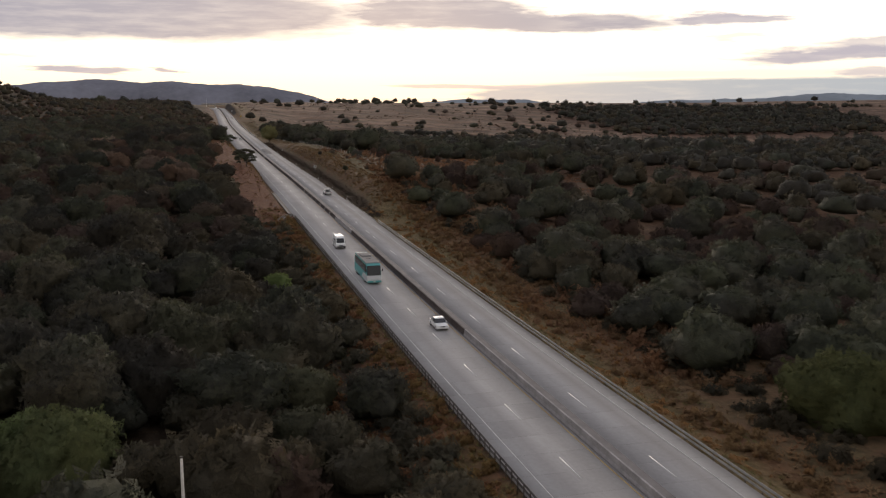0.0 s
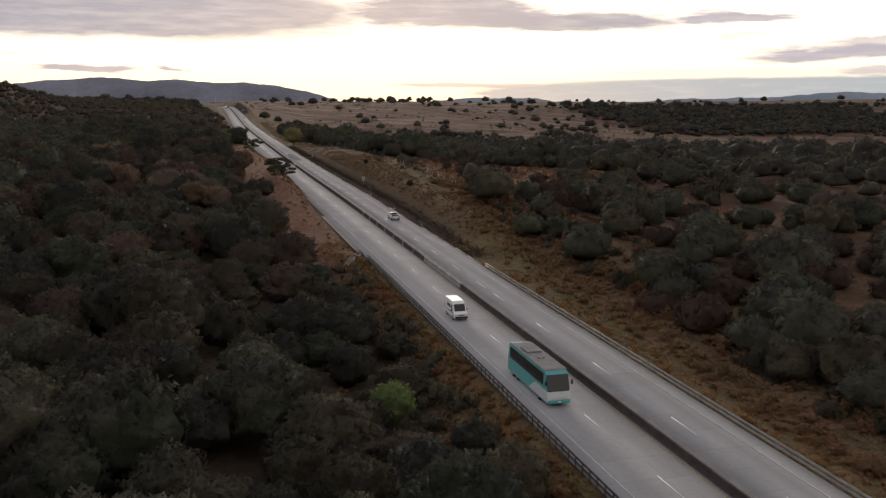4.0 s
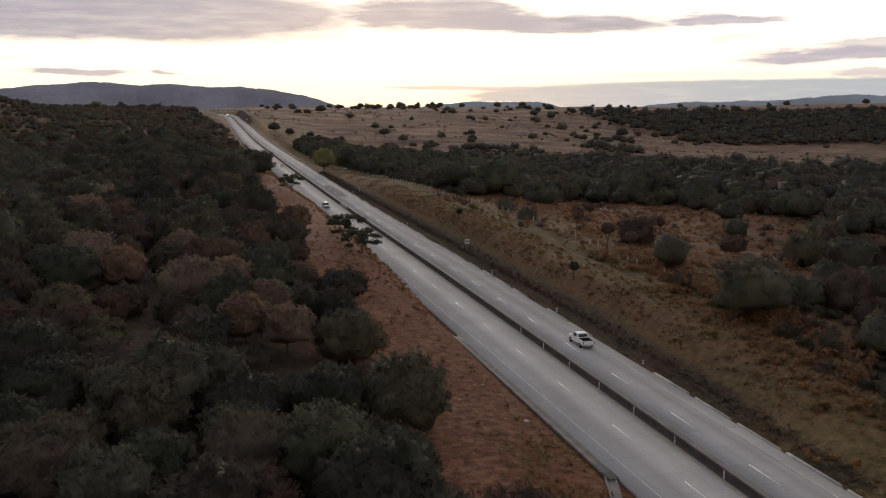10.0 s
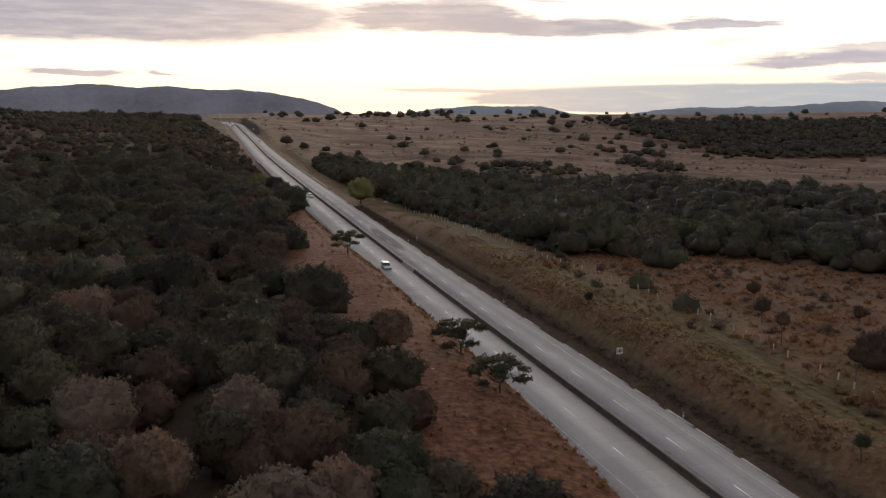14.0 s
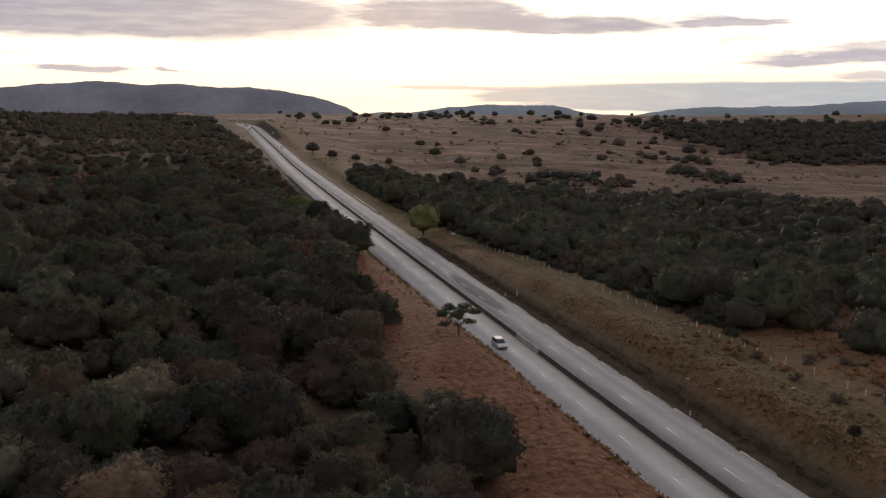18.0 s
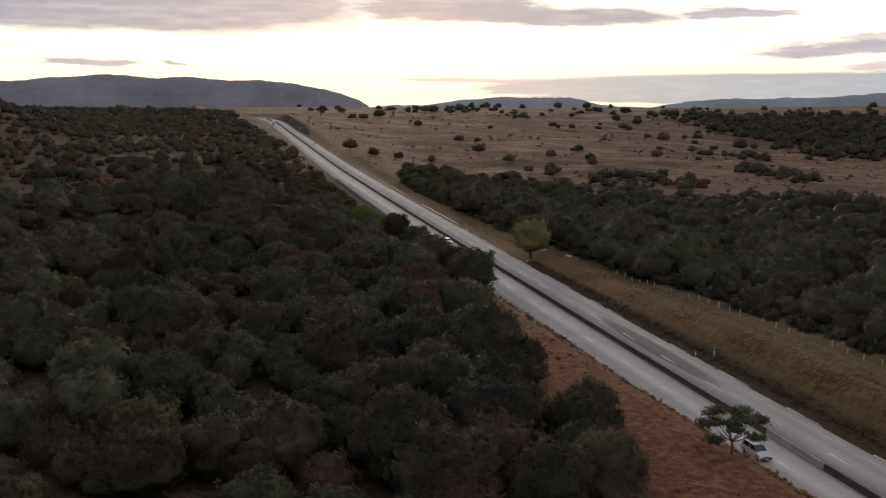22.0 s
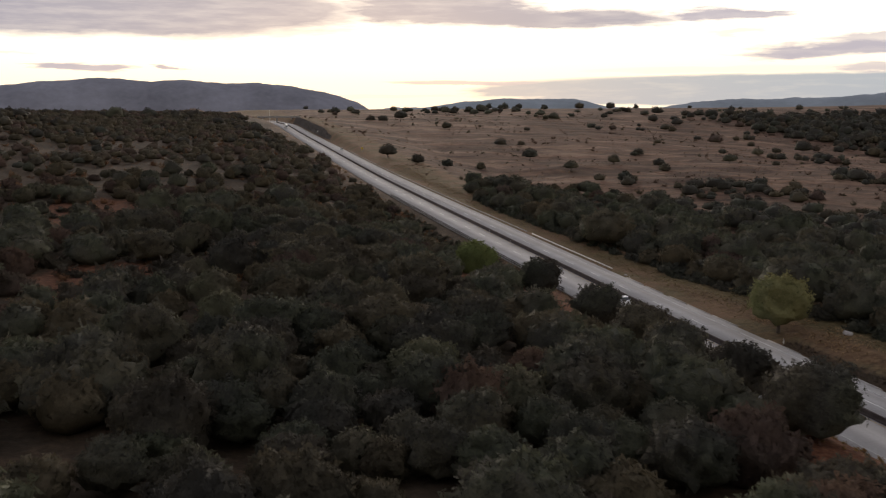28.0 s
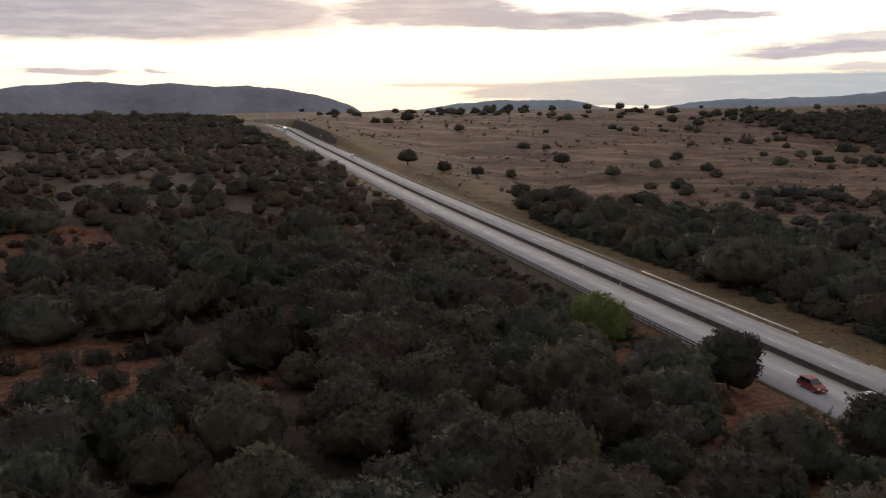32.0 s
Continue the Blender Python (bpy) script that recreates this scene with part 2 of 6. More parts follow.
def stretch(t, vec, sx, sy, sz):
    n = t.nodes.new("ShaderNodeVectorMath")
    n.operation = "MULTIPLY"
    t.links.new(vec, n.inputs[0])
    n.inputs[1].default_value = (sx, sy, sz)
    return n.outputs[0]


def plain(name, colour, rough=0.6, metal=0.0, spec=0.4, vary=0.25, scale=3.0):
    """A painted, cast or rubber surface with grime at two scales."""
    m, t, b = material(name, rough, metal, spec)
    co = obj_co(t)
    big, fine = noise_at(t, co, scale, 4), noise_at(t, co, scale * 9, 3)
    f = mth(t, "MULTIPLY_ADD", big, 0.7, mth(t, "MULTIPLY", fine, 0.3))
    lo, hi = tuple(c * (1 - vary) for c in colour), tuple(min(1, c * (1 + vary)) for c in colour)
    t.links.new(ramp(t, f, [(0.3, lo), (0.7, hi)]), b.inputs["Base Color"])
    t.links.new(mth(t, "MULTIPLY_ADD", fine, 0.3, rough - 0.15, clamp=True), b.inputs["Roughness"])
    return m


def leaf_material(name, dark, mid, light, rough=0.85, gloss=0.02, holes=5.0, fine=2.6, cut=0.48):
    """Foliage: each leaf clump and each tree a little different."""
    m, t, b = material(name, rough, 0, gloss)
    g = t.nodes.new("ShaderNodeNewGeometry")
    o = t.nodes.new("ShaderNodeObjectInfo")
    co = g.outputs["Position"]
    patch = noise_at(t, co, 0.10, 3)
    small = noise_at(t, co, fine, 4, 0.7)
    f = mth(t, "ADD", mth(t, "MULTIPLY_ADD", small, 0.42, mth(t, "MULTIPLY", g.outputs["Random Per Island"], 0.20)), mth(t, "ADD", mth(t, "MULTIPLY", patch, 0.55), mth(t, "MULTIPLY_ADD", o.outputs["Random"], 0.30, -0.225)))
    col = ramp(t, f, [(0.2, dark), (0.5, mid), (0.9, light)])
    # some trees lean to brown, some to green
    hue = mth(t, "ADD", noise_at(t, co, 0.07, 2), mth(t, "MULTIPLY_ADD", mth(t, "FRACT", mth(t, "MULTIPLY", o.outputs["Random"], 7.3)), 0.36, -0.18))
    col = mixc(t, 1.0, col, ramp(t, hue, [(0.34, (1.10, 1.0, 0.90)), (0.52, (1.0, 1.0, 1.0)), (0.68, (0.95, 1.05, 0.93))]), "MULTIPLY")
    t.links.new(col, b.inputs["Base Color"])
    if not holes and fine:
        bump(t, b, noise_at(t, co, 3.2, 4, 0.65), 0.7, 0.25)
    if holes:
        # sprays of small leaves with gaps between them, thin enough for light to come through
        gap = mth(t, "GREATER_THAN", noise_at(t, co, holes, 3, 0.7), cut)
        thin, clear = t.nodes.new("ShaderNodeBsdfTranslucent"), t.nodes.new("ShaderNodeBsdfTransparent")
        t.links.new(b.inputs["Base Color"].links[0].from_socket, thin.inputs["Color"])
        leafy, torn = t.nodes.new("ShaderNodeMixShader"), t.nodes.new("ShaderNodeMixShader")
        leafy.inputs[0].default_value = 0.45
        t.links.new(b.outputs[0], leafy.inputs[1])
        t.links.new(thin.outputs[0], leafy.inputs[2])
        t.links.new(gap, torn.inputs[0])
        t.links.new(clear.outputs[0], torn.inputs[1])
        t.links.new(leafy.outputs[0], torn.inputs[2])
        out = next(n for n in t.nodes if n.type == "OUTPUT_MATERIAL")
        t.links.new(torn.outputs[0], out.inputs["Surface"])
    return m


SPRAY = {}


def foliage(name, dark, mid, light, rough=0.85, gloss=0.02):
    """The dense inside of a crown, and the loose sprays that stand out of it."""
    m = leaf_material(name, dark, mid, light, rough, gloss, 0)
    # sprays 1.22 times lighter, to put the crown's lit outside into the colour
    lit_tones = [tuple(1.22 * v for v in c) for c in (dark, mid, light)]
    SPRAY[m.name] = leaf_material(name + "_spray", *lit_tones, rough, gloss)
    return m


OAK = foliage("oak_leaves", (0.0312, 0.0300, 0.0270), (0.0462, 0.0442, 0.0376), (0.1045, 0.0990, 0.0680), 0.75, 0.05)
OLIVE = foliage("olive_leaves", (0.0385, 0.0358, 0.0285), (0.0590, 0.0540, 0.0395), (0.1145, 0.1015, 0.0700), 0.75, 0.05)
DRY = foliage("dry_twigs", (0.0475, 0.0355, 0.0305), (0.0746, 0.0544, 0.0452), (0.1299, 0.0965, 0.0790), 0.9, 0.03)
FRESH = foliage("fresh_leaves", (0.042, 0.050, 0.027), (0.074, 0.086, 0.042), (0.130, 0.145, 0.068))
YELLOW = foliage("yellow_leaves", (0.1157, 0.1167, 0.0562), (0.1852, 0.1848, 0.0936), (0.2686, 0.2626, 0.1538))
FEATHER = foliage("feathery_leaves", (0.0374, 0.0383, 0.0284), (0.0612, 0.0607, 0.0436), (0.1020, 0.0990, 0.0693))
RUSTY_LEAF = foliage("rusty_shrub_leaves", (0.0848, 0.0480, 0.0286), (0.1496, 0.0850, 0.0504), (0.2394, 0.1433, 0.0840), 0.9, 0.03)
LIME = foliage("lime_leaves", (0.0649, 0.0821, 0.0342), (0.1130, 0.1364, 0.0546), (0.1819, 0.2052, 0.0911))
PALE_TWIGS = foliage("pale_twigs", (0.0870, 0.0633, 0.0500), (0.1432, 0.1058, 0.0843), (0.2302, 0.1762, 0.1431), 0.9, 0.03)
GOLD = foliage("golden_grass", (0.1123, 0.0634, 0.0298), (0.1814, 0.1069, 0.0521), (0.2678, 0.1663, 0.0856), 0.95, 0.02)
BARK = plain("bark", (0.085, 0.068, 0.055), 0.9, 0, 0.2, 0.35, 2.0)


def ground_material():
    m, t, b = material("dry_grassland", 0.95, 0, 0.1)
    co = world_co(t)
    sep = t.nodes.new("ShaderNodeSeparateXYZ")
    t.links.new(co, sep.inputs[0])
    x, y, _ = sep.outputs
    big, mid, fine = noise_at(t, co, 0.012, 4), noise_at(t, co, 0.09, 5, 0.6), noise_at(t, co, 0.9, 5, 0.65)
    streak = noise_at(t, stretch(t, co, 0.05, 0.16, 0.1), 1.0, 5, 0.6)
    grass = ramp(t, mth(t, "MULTIPLY_ADD", mid, 0.55, mth(t, "MULTIPLY", streak, 0.45)), [(0.34, (0.074, 0.038, 0.024)), (0.5, (0.140, 0.078, 0.050)), (0.66, (0.213, 0.127, 0.083))])
    low = noise_at(t, stretch(t, co, 0.022, 0.15, 0.1), 1.0, 3, 0.55)
    grass = mixc(t, ramp(t, low, [(0.42, 0.0), (0.58, 0.95)]), grass, ramp(t, fine, [(0.35, (0.075, 0.047, 0.034)), (0.65, (0.15, 0.095, 0.068))]))
    bent = t.nodes.new("ShaderNodeVectorMath")
    t.links.new(co, bent.inputs[0])
    shift = t.nodes.new("ShaderNodeCombineXYZ")
    t.links.new(mth(t, "MULTIPLY_ADD", big, 110.0, mth(t, "MULTIPLY", mid, 12.0)), shift.inputs[1])
    t.links.new(shift.outputs[0], bent.inputs[1])
    line = noise_at(t, stretch(t, bent.outputs[0], 0.012, 0.045, 0.05), 1.0, 6, 0.66)
    grass = mixc(t, ramp(t, line, [(0.51, 0.0), (0.58, 0.8)]), grass, (0.055, 0.032, 0.022))
    grass = mixc(t, ramp(t, line, [(0.38, 0.8), (0.46, 0.0)]), grass, (0.235, 0.148, 0.100))
    field = ramp(t, mth(t, "MULTIPLY_ADD", mid, 0.5, mth(t, "MULTIPLY", fine, 0.5)), [(0.34, (0.056, 0.028, 0.016)), (0.5, (0.112, 0.059, 0.032)), (0.66, (0.185, 0.108, 0.060))])
    grass = mixc(t, mth(t, "MULTIPLY", mth(t, "SUBTRACT", 620.0, y), 1 / 80.0, clamp=True), grass, field)
    scrub = ramp(t, mth(t, "MULTIPLY_ADD", mid, 0.6, mth(t, "MULTIPLY", fine, 0.4)), [(0.36, (0.034, 0.027, 0.019)), (0.52, (0.062, 0.044, 0.029)), (0.68, (0.115, 0.076, 0.048))])
    rows = noise_at(t, stretch(t, co, 0.7, 1.6, 0.7), 1.0, 3, 0.6)
    red = ramp(t, mth(t, "MULTIPLY_ADD", rows, 0.2, mth(t, "MULTIPLY", fine, 0.8)), [(0.36, (0.066, 0.027, 0.016)), (0.5, (0.134, 0.055, 0.030)), (0.66, (0.205, 0.103, 0.060))])
    green = ramp(t, fine, [(0.35, (0.082, 0.062, 0.032)), (0.6, (0.145, 0.106, 0.053)), (0.8, (0.205, 0.15, 0.08))])
    # open fields lie to the right and beyond; scrub soil to the left
    openf = mth(t, "MULTIPLY", mth(t, "ADD", mth(t, "ADD", x, mth(t, "MULTIPLY", mid, 30.0)), -34.0), 1 / 14.0, clamp=True)
    farf = mth(t, "MULTIPLY", mth(t, "ADD", y, mth(t, "MULTIPLY_ADD", mid, 200.0, -820.0)), 1 / 120.0, clamp=True)
    farf = mth(t, "MULTIPLY", farf, mth(t, "MAXIMUM", mth(t, "MULTIPLY", mth(t, "ADD", x, 20.0), 1 / 15.0, clamp=True), mth(t, "MULTIPLY", mth(t, "ADD", y, -1500.0), 1 / 300.0, clamp=True)))
    col = mixc(t, mth(t, "MAXIMUM", mth(t, "MULTIPLY", openf, 0.75), farf), scrub, grass)
    # grass verges with a green tinge beside the road
    verge = mth(t, "MULTIPLY", mth(t, "SUBTRACT", mth(t, "MULTIPLY_ADD", mid, 14.0, 28.0), mth(t, "ABSOLUTE", mth(t, "SUBTRACT", x, 10.0))), 1 / 6.0, clamp=True)
    vr = mth(t, "MULTIPLY", verge, mth(t, "GREATER_THAN", x, 0.0))
    col = mixc(t, mth(t, "MULTIPLY", vr, 0.85), col, mixc(t, ramp(t, mid, [(0.42, 0.0), (0.6, 1.0)]), green, (0.17, 0.10, 0.057)))
    # the overgrown ditch at the foot of the right bank
    ditch = mth(t, "MULTIPLY", mth(t, "SUBTRACT", mth(t, "MULTIPLY_ADD", mid, 2.0, 1.5), mth(t, "ABSOLUTE", mth(t, "SUBTRACT", x, 11.8))), 0.8, clamp=True)
    reach = mth(t, "MULTIPLY", mth(t, "MULTIPLY", mth(t, "ADD", y, -195.0), 1 / 20.0, clamp=True), mth(t, "MULTIPLY", mth(t, "SUBTRACT", 545.0, y), 1 / 30.0, clamp=True))
    col = mixc(t, mth(t, "MULTIPLY", mth(t, "MULTIPLY", ditch, reach), 0.85), col, mixc(t, fine, (0.045, 0.033, 0.024), (0.090, 0.064, 0.044)))
    # the straw bank above the ditch and the mown olive strip on the mound, as far as the fence
    edge = mth(t, "MULTIPLY_ADD", mid, 5.0, -2.5)
    xe = mth(t, "ADD", x, edge)
    span = mth(t, "MULTIPLY", mth(t, "MULTIPLY", mth(t, "ADD", y, -215.0), 1 / 25.0, clamp=True), mth(t, "MULTIPLY", mth(t, "SUBTRACT", 640.0, y), 1 / 60.0, clamp=True))
    straw = ramp(t, mth(t, "MULTIPLY_ADD", mid, 0.4, mth(t, "MULTIPLY", fine, 0.6)), [(0.34, (0.062, 0.034, 0.019)), (0.5, (0.116, 0.067, 0.036)), (0.66, (0.180, 0.115, 0.065))])
    bank = mth(t, "MULTIPLY", mth(t, "MULTIPLY", mth(t, "ADD", xe, -13.6), 1 / 1.5, clamp=True), mth(t, "MULTIPLY", mth(t, "SUBTRACT", 20.0, xe), 1 / 2.0, clamp=True))
    col = mixc(t, mth(t, "MULTIPLY", mth(t, "MULTIPLY", bank, span), 0.85), col, straw)
    swath = noise_at(t, stretch(t, co, 1.1, 0.05, 0.1), 1.0, 3, 0.55)
    mown = ramp(t, mth(t, "MULTIPLY_ADD", swath, 0.55, mth(t, "MULTIPLY", fine, 0.45)), [(0.36, (0.054, 0.040, 0.018)), (0.5, (0.096, 0.072, 0.033)), (0.64, (0.150, 0.115, 0.057))])
    lawn = mth(t, "MULTIPLY", mth(t, "MULTIPLY", mth(t, "ADD", xe, -19.0), 1 / 2.0, clamp=True), mth(t, "MULTIPLY", mth(t, "SUBTRACT", 29.5, xe), 1 / 1.5, clamp=True))
    col = mixc(t, mth(t, "MULTIPLY", mth(t, "MULTIPLY", lawn, span), 0.9), col, mown)
    # the olive-gold embankment below the first guard rail, with rust-red tall grass at its foot
    upto = mth(t, "MULTIPLY", mth(t, "SUBTRACT", 222.0, y), 1 / 18.0, clamp=True)
    gold = ramp(t, mth(t, "MULTIPLY_ADD", mid, 0.4, mth(t, "MULTIPLY", fine, 0.6)), [(0.34, (0.070, 0.050, 0.022)), (0.5, (0.128, 0.092, 0.042)), (0.66, (0.195, 0.142, 0.070))])
    slope = mth(t, "MULTIPLY", mth(t, "MULTIPLY", mth(t, "ADD", xe, -8.5), 1.0, clamp=True), mth(t, "MULTIPLY", mth(t, "SUBTRACT", 21.5, xe), 0.5, clamp=True))
    col = mixc(t, mth(t, "MULTIPLY", mth(t, "MULTIPLY", slope, upto), 0.9), col, gold)
    foot = mth(t, "SUBTRACT", 1.0, mth(t, "MULTIPLY", mth(t, "ABSOLUTE", mth(t, "ADD", xe, -20.5)), 1 / 2.6), clamp=True)
    col = mixc(t, mth(t, "MULTIPLY", mth(t, "MULTIPLY", foot, upto), 0.9), col, mixc(t, fine, (0.105, 0.050, 0.026), (0.23, 0.125, 0.068)))
    xl = mth(t, "SUBTRACT", mth(t, "MULTIPLY", edge, 0.8), x)
    side = mth(t, "MULTIPLY", mth(t, "MULTIPLY", mth(t, "ADD", xl, -9.3), 1.0, clamp=True), mth(t, "MULTIPLY", mth(t, "SUBTRACT", 16.0, xl), 0.4, clamp=True))
    col = mixc(t, mth(t, "MULTIPLY", mth(t, "MULTIPLY", side, upto), 0.85), col, mixc(t, ramp(t, mid, [(0.42, 0.0), (0.58, 1.0)]), mixc(t, fine, (0.105, 0.048, 0.026), (0.22, 0.115, 0.064)), gold))
    # bare red earth: a strip left of the road, and clearings
    strip = mth(t, "MULTIPLY", mth(t, "SUBTRACT", 1.0, mth(t, "ABSOLUTE", mth(t, "MULTIPLY", mth(t, "ADD", mth(t, "MULTIPLY_ADD", fine, 3.0, 19.0), x), 1 / 15.0))), 2.2, clamp=True)
    along = mth(t, "MULTIPLY", mth(t, "MULTIPLY", mth(t, "ADD", y, -180.0), 1 / 20.0, clamp=True), mth(t, "MULTIPLY", mth(t, "SUBTRACT", 640.0, y), 1 / 40.0, clamp=True))
    col = mixc(t, mth(t, "MULTIPLY", strip, along), col, red)

    def disc(cx, cy, rx, ry):
        a = mth(t, "MULTIPLY", mth(t, "ADD", x, -cx), 1 / rx)
        c = mth(t, "MULTIPLY", mth(t, "ADD", y, -cy), 1 / ry)
        r = mth(t, "ADD", mth(t, "MULTIPLY", a, a), mth(t, "MULTIPLY", c, c))
        return mth(t, "MULTIPLY", mth(t, "SUBTRACT", mth(t, "MULTIPLY_ADD", mid, 1.6, 0.3), r), 2.5, clamp=True)
    for cx, cy, rx, ry in ((-98, 600, 16, 22), (-112, 700, 22, 26), (-116, 655, 14, 12)):
        col = mixc(t, mth(t, "MULTIPLY", disc(cx, cy, rx, ry), 0.8), col, red)
    col = mixc(t, 0.28, col, ramp(t, fine, [(0.3, 0.02), (0.7, 0.32)]), "OVERLAY")
    t.links.new(col, b.inputs["Base Color"])
    bump(t, b, mth(t, "MULTIPLY_ADD", fine, 0.6, mid), 0.8, 0.5)
    return m


def concrete_road():
    m, t, b = material("road_concrete", 0.95, 0, 0.12)
    co = world_co(t)
    sep = t.nodes.new("ShaderNodeSeparateXYZ")
    t.links.new(co, sep.inputs[0])
    x, y, _ = sep.outputs
    big, fine = noise_at(t, stretch(t, co, 0.25, 0.05, 0.2), 1.0, 4), noise_at(t, co, 2.4, 4, 0.6)
    f = mth(t, "MULTIPLY_ADD", big, 0.65, mth(t, "MULTIPLY", fine, 0.35))
    col = ramp(t, f, [(0.3, (0.30, 0.287, 0.276)), (0.5, (0.36, 0.347, 0.335)), (0.7, (0.415, 0.402, 0.388))])
    # slabs, each a shade of its own
    slab = mth(t, "FLOOR", mth(t, "MULTIPLY", y, 1 / 4.5))
    lane = mth(t, "FLOOR", mth(t, "MULTIPLY", x, 1 / 3.7))
    wn = t.nodes.new("ShaderNodeTexWhiteNoise")
    wn.noise_dimensions = "2D"
    cmb = t.nodes.new("ShaderNodeCombineXYZ")
    t.links.new(slab, cmb.inputs[0])
    t.links.new(lane, cmb.inputs[1])
    t.links.new(cmb.outputs[0], wn.inputs["Vector"])
    col = mixc(t, 0.12, col, ramp(t, wn.outputs[0], [(0.0, 0.15), (1.0, 0.6)]), "OVERLAY")
    joint = mth(t, "LESS_THAN", mth(t, "FRACT", mth(t, "MULTIPLY", y, 1 / 4.5)), 0.014)
    col = mixc(t, mth(t, "MULTIPLY", joint, 0.35), col, (0.12, 0.11, 0.10))

    def track(cx, w, amount):
        d = mth(t, "MULTIPLY", mth(t, "ABSOLUTE", mth(t, "ADD", x, -cx)), 1 / w)
        return mth(t, "MULTIPLY", mth(t, "SUBTRACT", 1.0, d, clamp=True), mth(t, "MULTIPLY", amount, mth(t, "MULTIPLY_ADD", big, 1.2, 0.2)))
    # oil and rubber along the lanes
    for cx, w, a in ((6.1, 1.4, 0.50), (2.3, 1.0, 0.2), (-5.8, 1.4, 0.36), (-2.4, 1.0, 0.18), (8.6, 1.2, 0.15)):
        col = mixc(t, track(cx, w, a), col, (0.15, 0.135, 0.125))
    patch = mth(t, "MULTIPLY", mth(t, "SUBTRACT", mth(t, "MULTIPLY_ADD", fine, 1.2, 0.7), mth(t, "ADD", mth(t, "POWER", mth(t, "ABSOLUTE", mth(t, "MULTIPLY", mth(t, "ADD", y, -462.0), 1 / 22.0)), 2.0),
                mth(t, "POWER", mth(t, "ABSOLUTE", mth(t, "MULTIPLY", mth(t, "ADD", x, -4.8), 1 / 1.9)), 2.0))), 1.6, clamp=True)
    col = mixc(t, mth(t, "MULTIPLY", patch, 0.7), col, (0.085, 0.08, 0.08))
    t.links.new(col, b.inputs["Base Color"])
    bump(t, b, fine, 0.25, 0.02)
    return m


GROUND, CONCRETE = ground_material(), concrete_road()
PAINT = plain("road_paint", (0.66, 0.65, 0.62), 0.6, 0, 0.3, 0.2, 1.2)
PAINT_WORN = plain("worn_edge_paint", (0.50, 0.49, 0.47), 0.8, 0, 0.2, 0.35, 0.9)
PAINT_Y = plain("yellow_road_paint", (0.40, 0.27, 0.10), 0.7, 0, 0.3, 0.4, 0.8)
KERB = plain("kerb_concrete", (0.33, 0.31, 0.29), 0.9, 0, 0.2, 0.3, 0.8)
MEDIAN_DARK = plain("stained_median_concrete", (0.062, 0.050, 0.046), 0.9, 0, 0.2, 0.5, 0.6)
MEDIAN_TOP = plain("worn_median_asphalt", (0.15, 0.14, 0.14), 0.9, 0, 0.2, 0.3, 0.5)
BLOCK = plain("pale_barrier_concrete", (0.27, 0.255, 0.25), 0.85, 0, 0.25, 0.4, 0.7)
STEEL = plain("galvanised_steel", (0.23, 0.225, 0.22), 0.5, 0.5, 0.5, 0.3, 1.0)
WHITE_STEEL = plain("whitewashed_rail", (0.72, 0.71, 0.68), 0.6, 0, 0.4, 0.15, 1.0)
POST = plain("whitewashed_post", (0.72, 0.70, 0.66), 0.8, 0, 0.3, 0.2, 3.0)
RUST = plain("dark_rail_post", (0.10, 0.085, 0.075), 0.8, 0.2, 0.3, 0.3, 3.0)


# ---- mesh helpers ----
def mesh_from(name, verts, faces, mat, smooth=False, normals=None):
    me = bpy.data.meshes.new(name)
    v = np.asarray(verts, np.float32)
    f = np.asarray(faces, np.int32)
    n, k = f.shape
    me.vertices.add(len(v))
    me.vertices.foreach_set("co", v.ravel())
    me.loops.add(n * k)
    me.loops.foreach_set("vertex_index", f.ravel())
    me.polygons.add(n)
    me.polygons.foreach_set("loop_start", np.arange(0, n * k, k, dtype=np.int32))
    if smooth:
        me.polygons.foreach_set("use_smooth", np.ones(n, bool))
    me.update(calc_edges=True)
    if normals is not None:
        me.normals_split_custom_set_from_vertices(np.asarray(normals, np.float32))
    me.materials.append(mat)
    return me


def part(name, data, mat, parent, label=""):
    """One mesh object, from a bmesh or a mesh, under a thing or a part."""
    if isinstance(data, bmesh.types.BMesh):
        me = bpy.data.meshes.new(name)
        data.to_mesh(me)
        data.free()
        me.materials.append(mat)
    else:
        me = data
    ob = new(name, me)
    ob.parent = parent
    if label:
        ob["label"] = label
    return ob


def box(bm, cx, cy, cz, sx, sy, sz, bevel=0.0):
    r = bmesh.ops.create_cube(bm, size=1.0, matrix=Matrix.Translation((cx, cy, cz)) @ Matrix.Diagonal((sx, sy, sz, 1)))
    if bevel:
        es = {e for v in r["verts"] for e in v.link_edges}
        bmesh.ops.bevel(bm, geom=list(es), offset=bevel, segments=2, affect="EDGES", profile=0.6)
    return r["verts"]


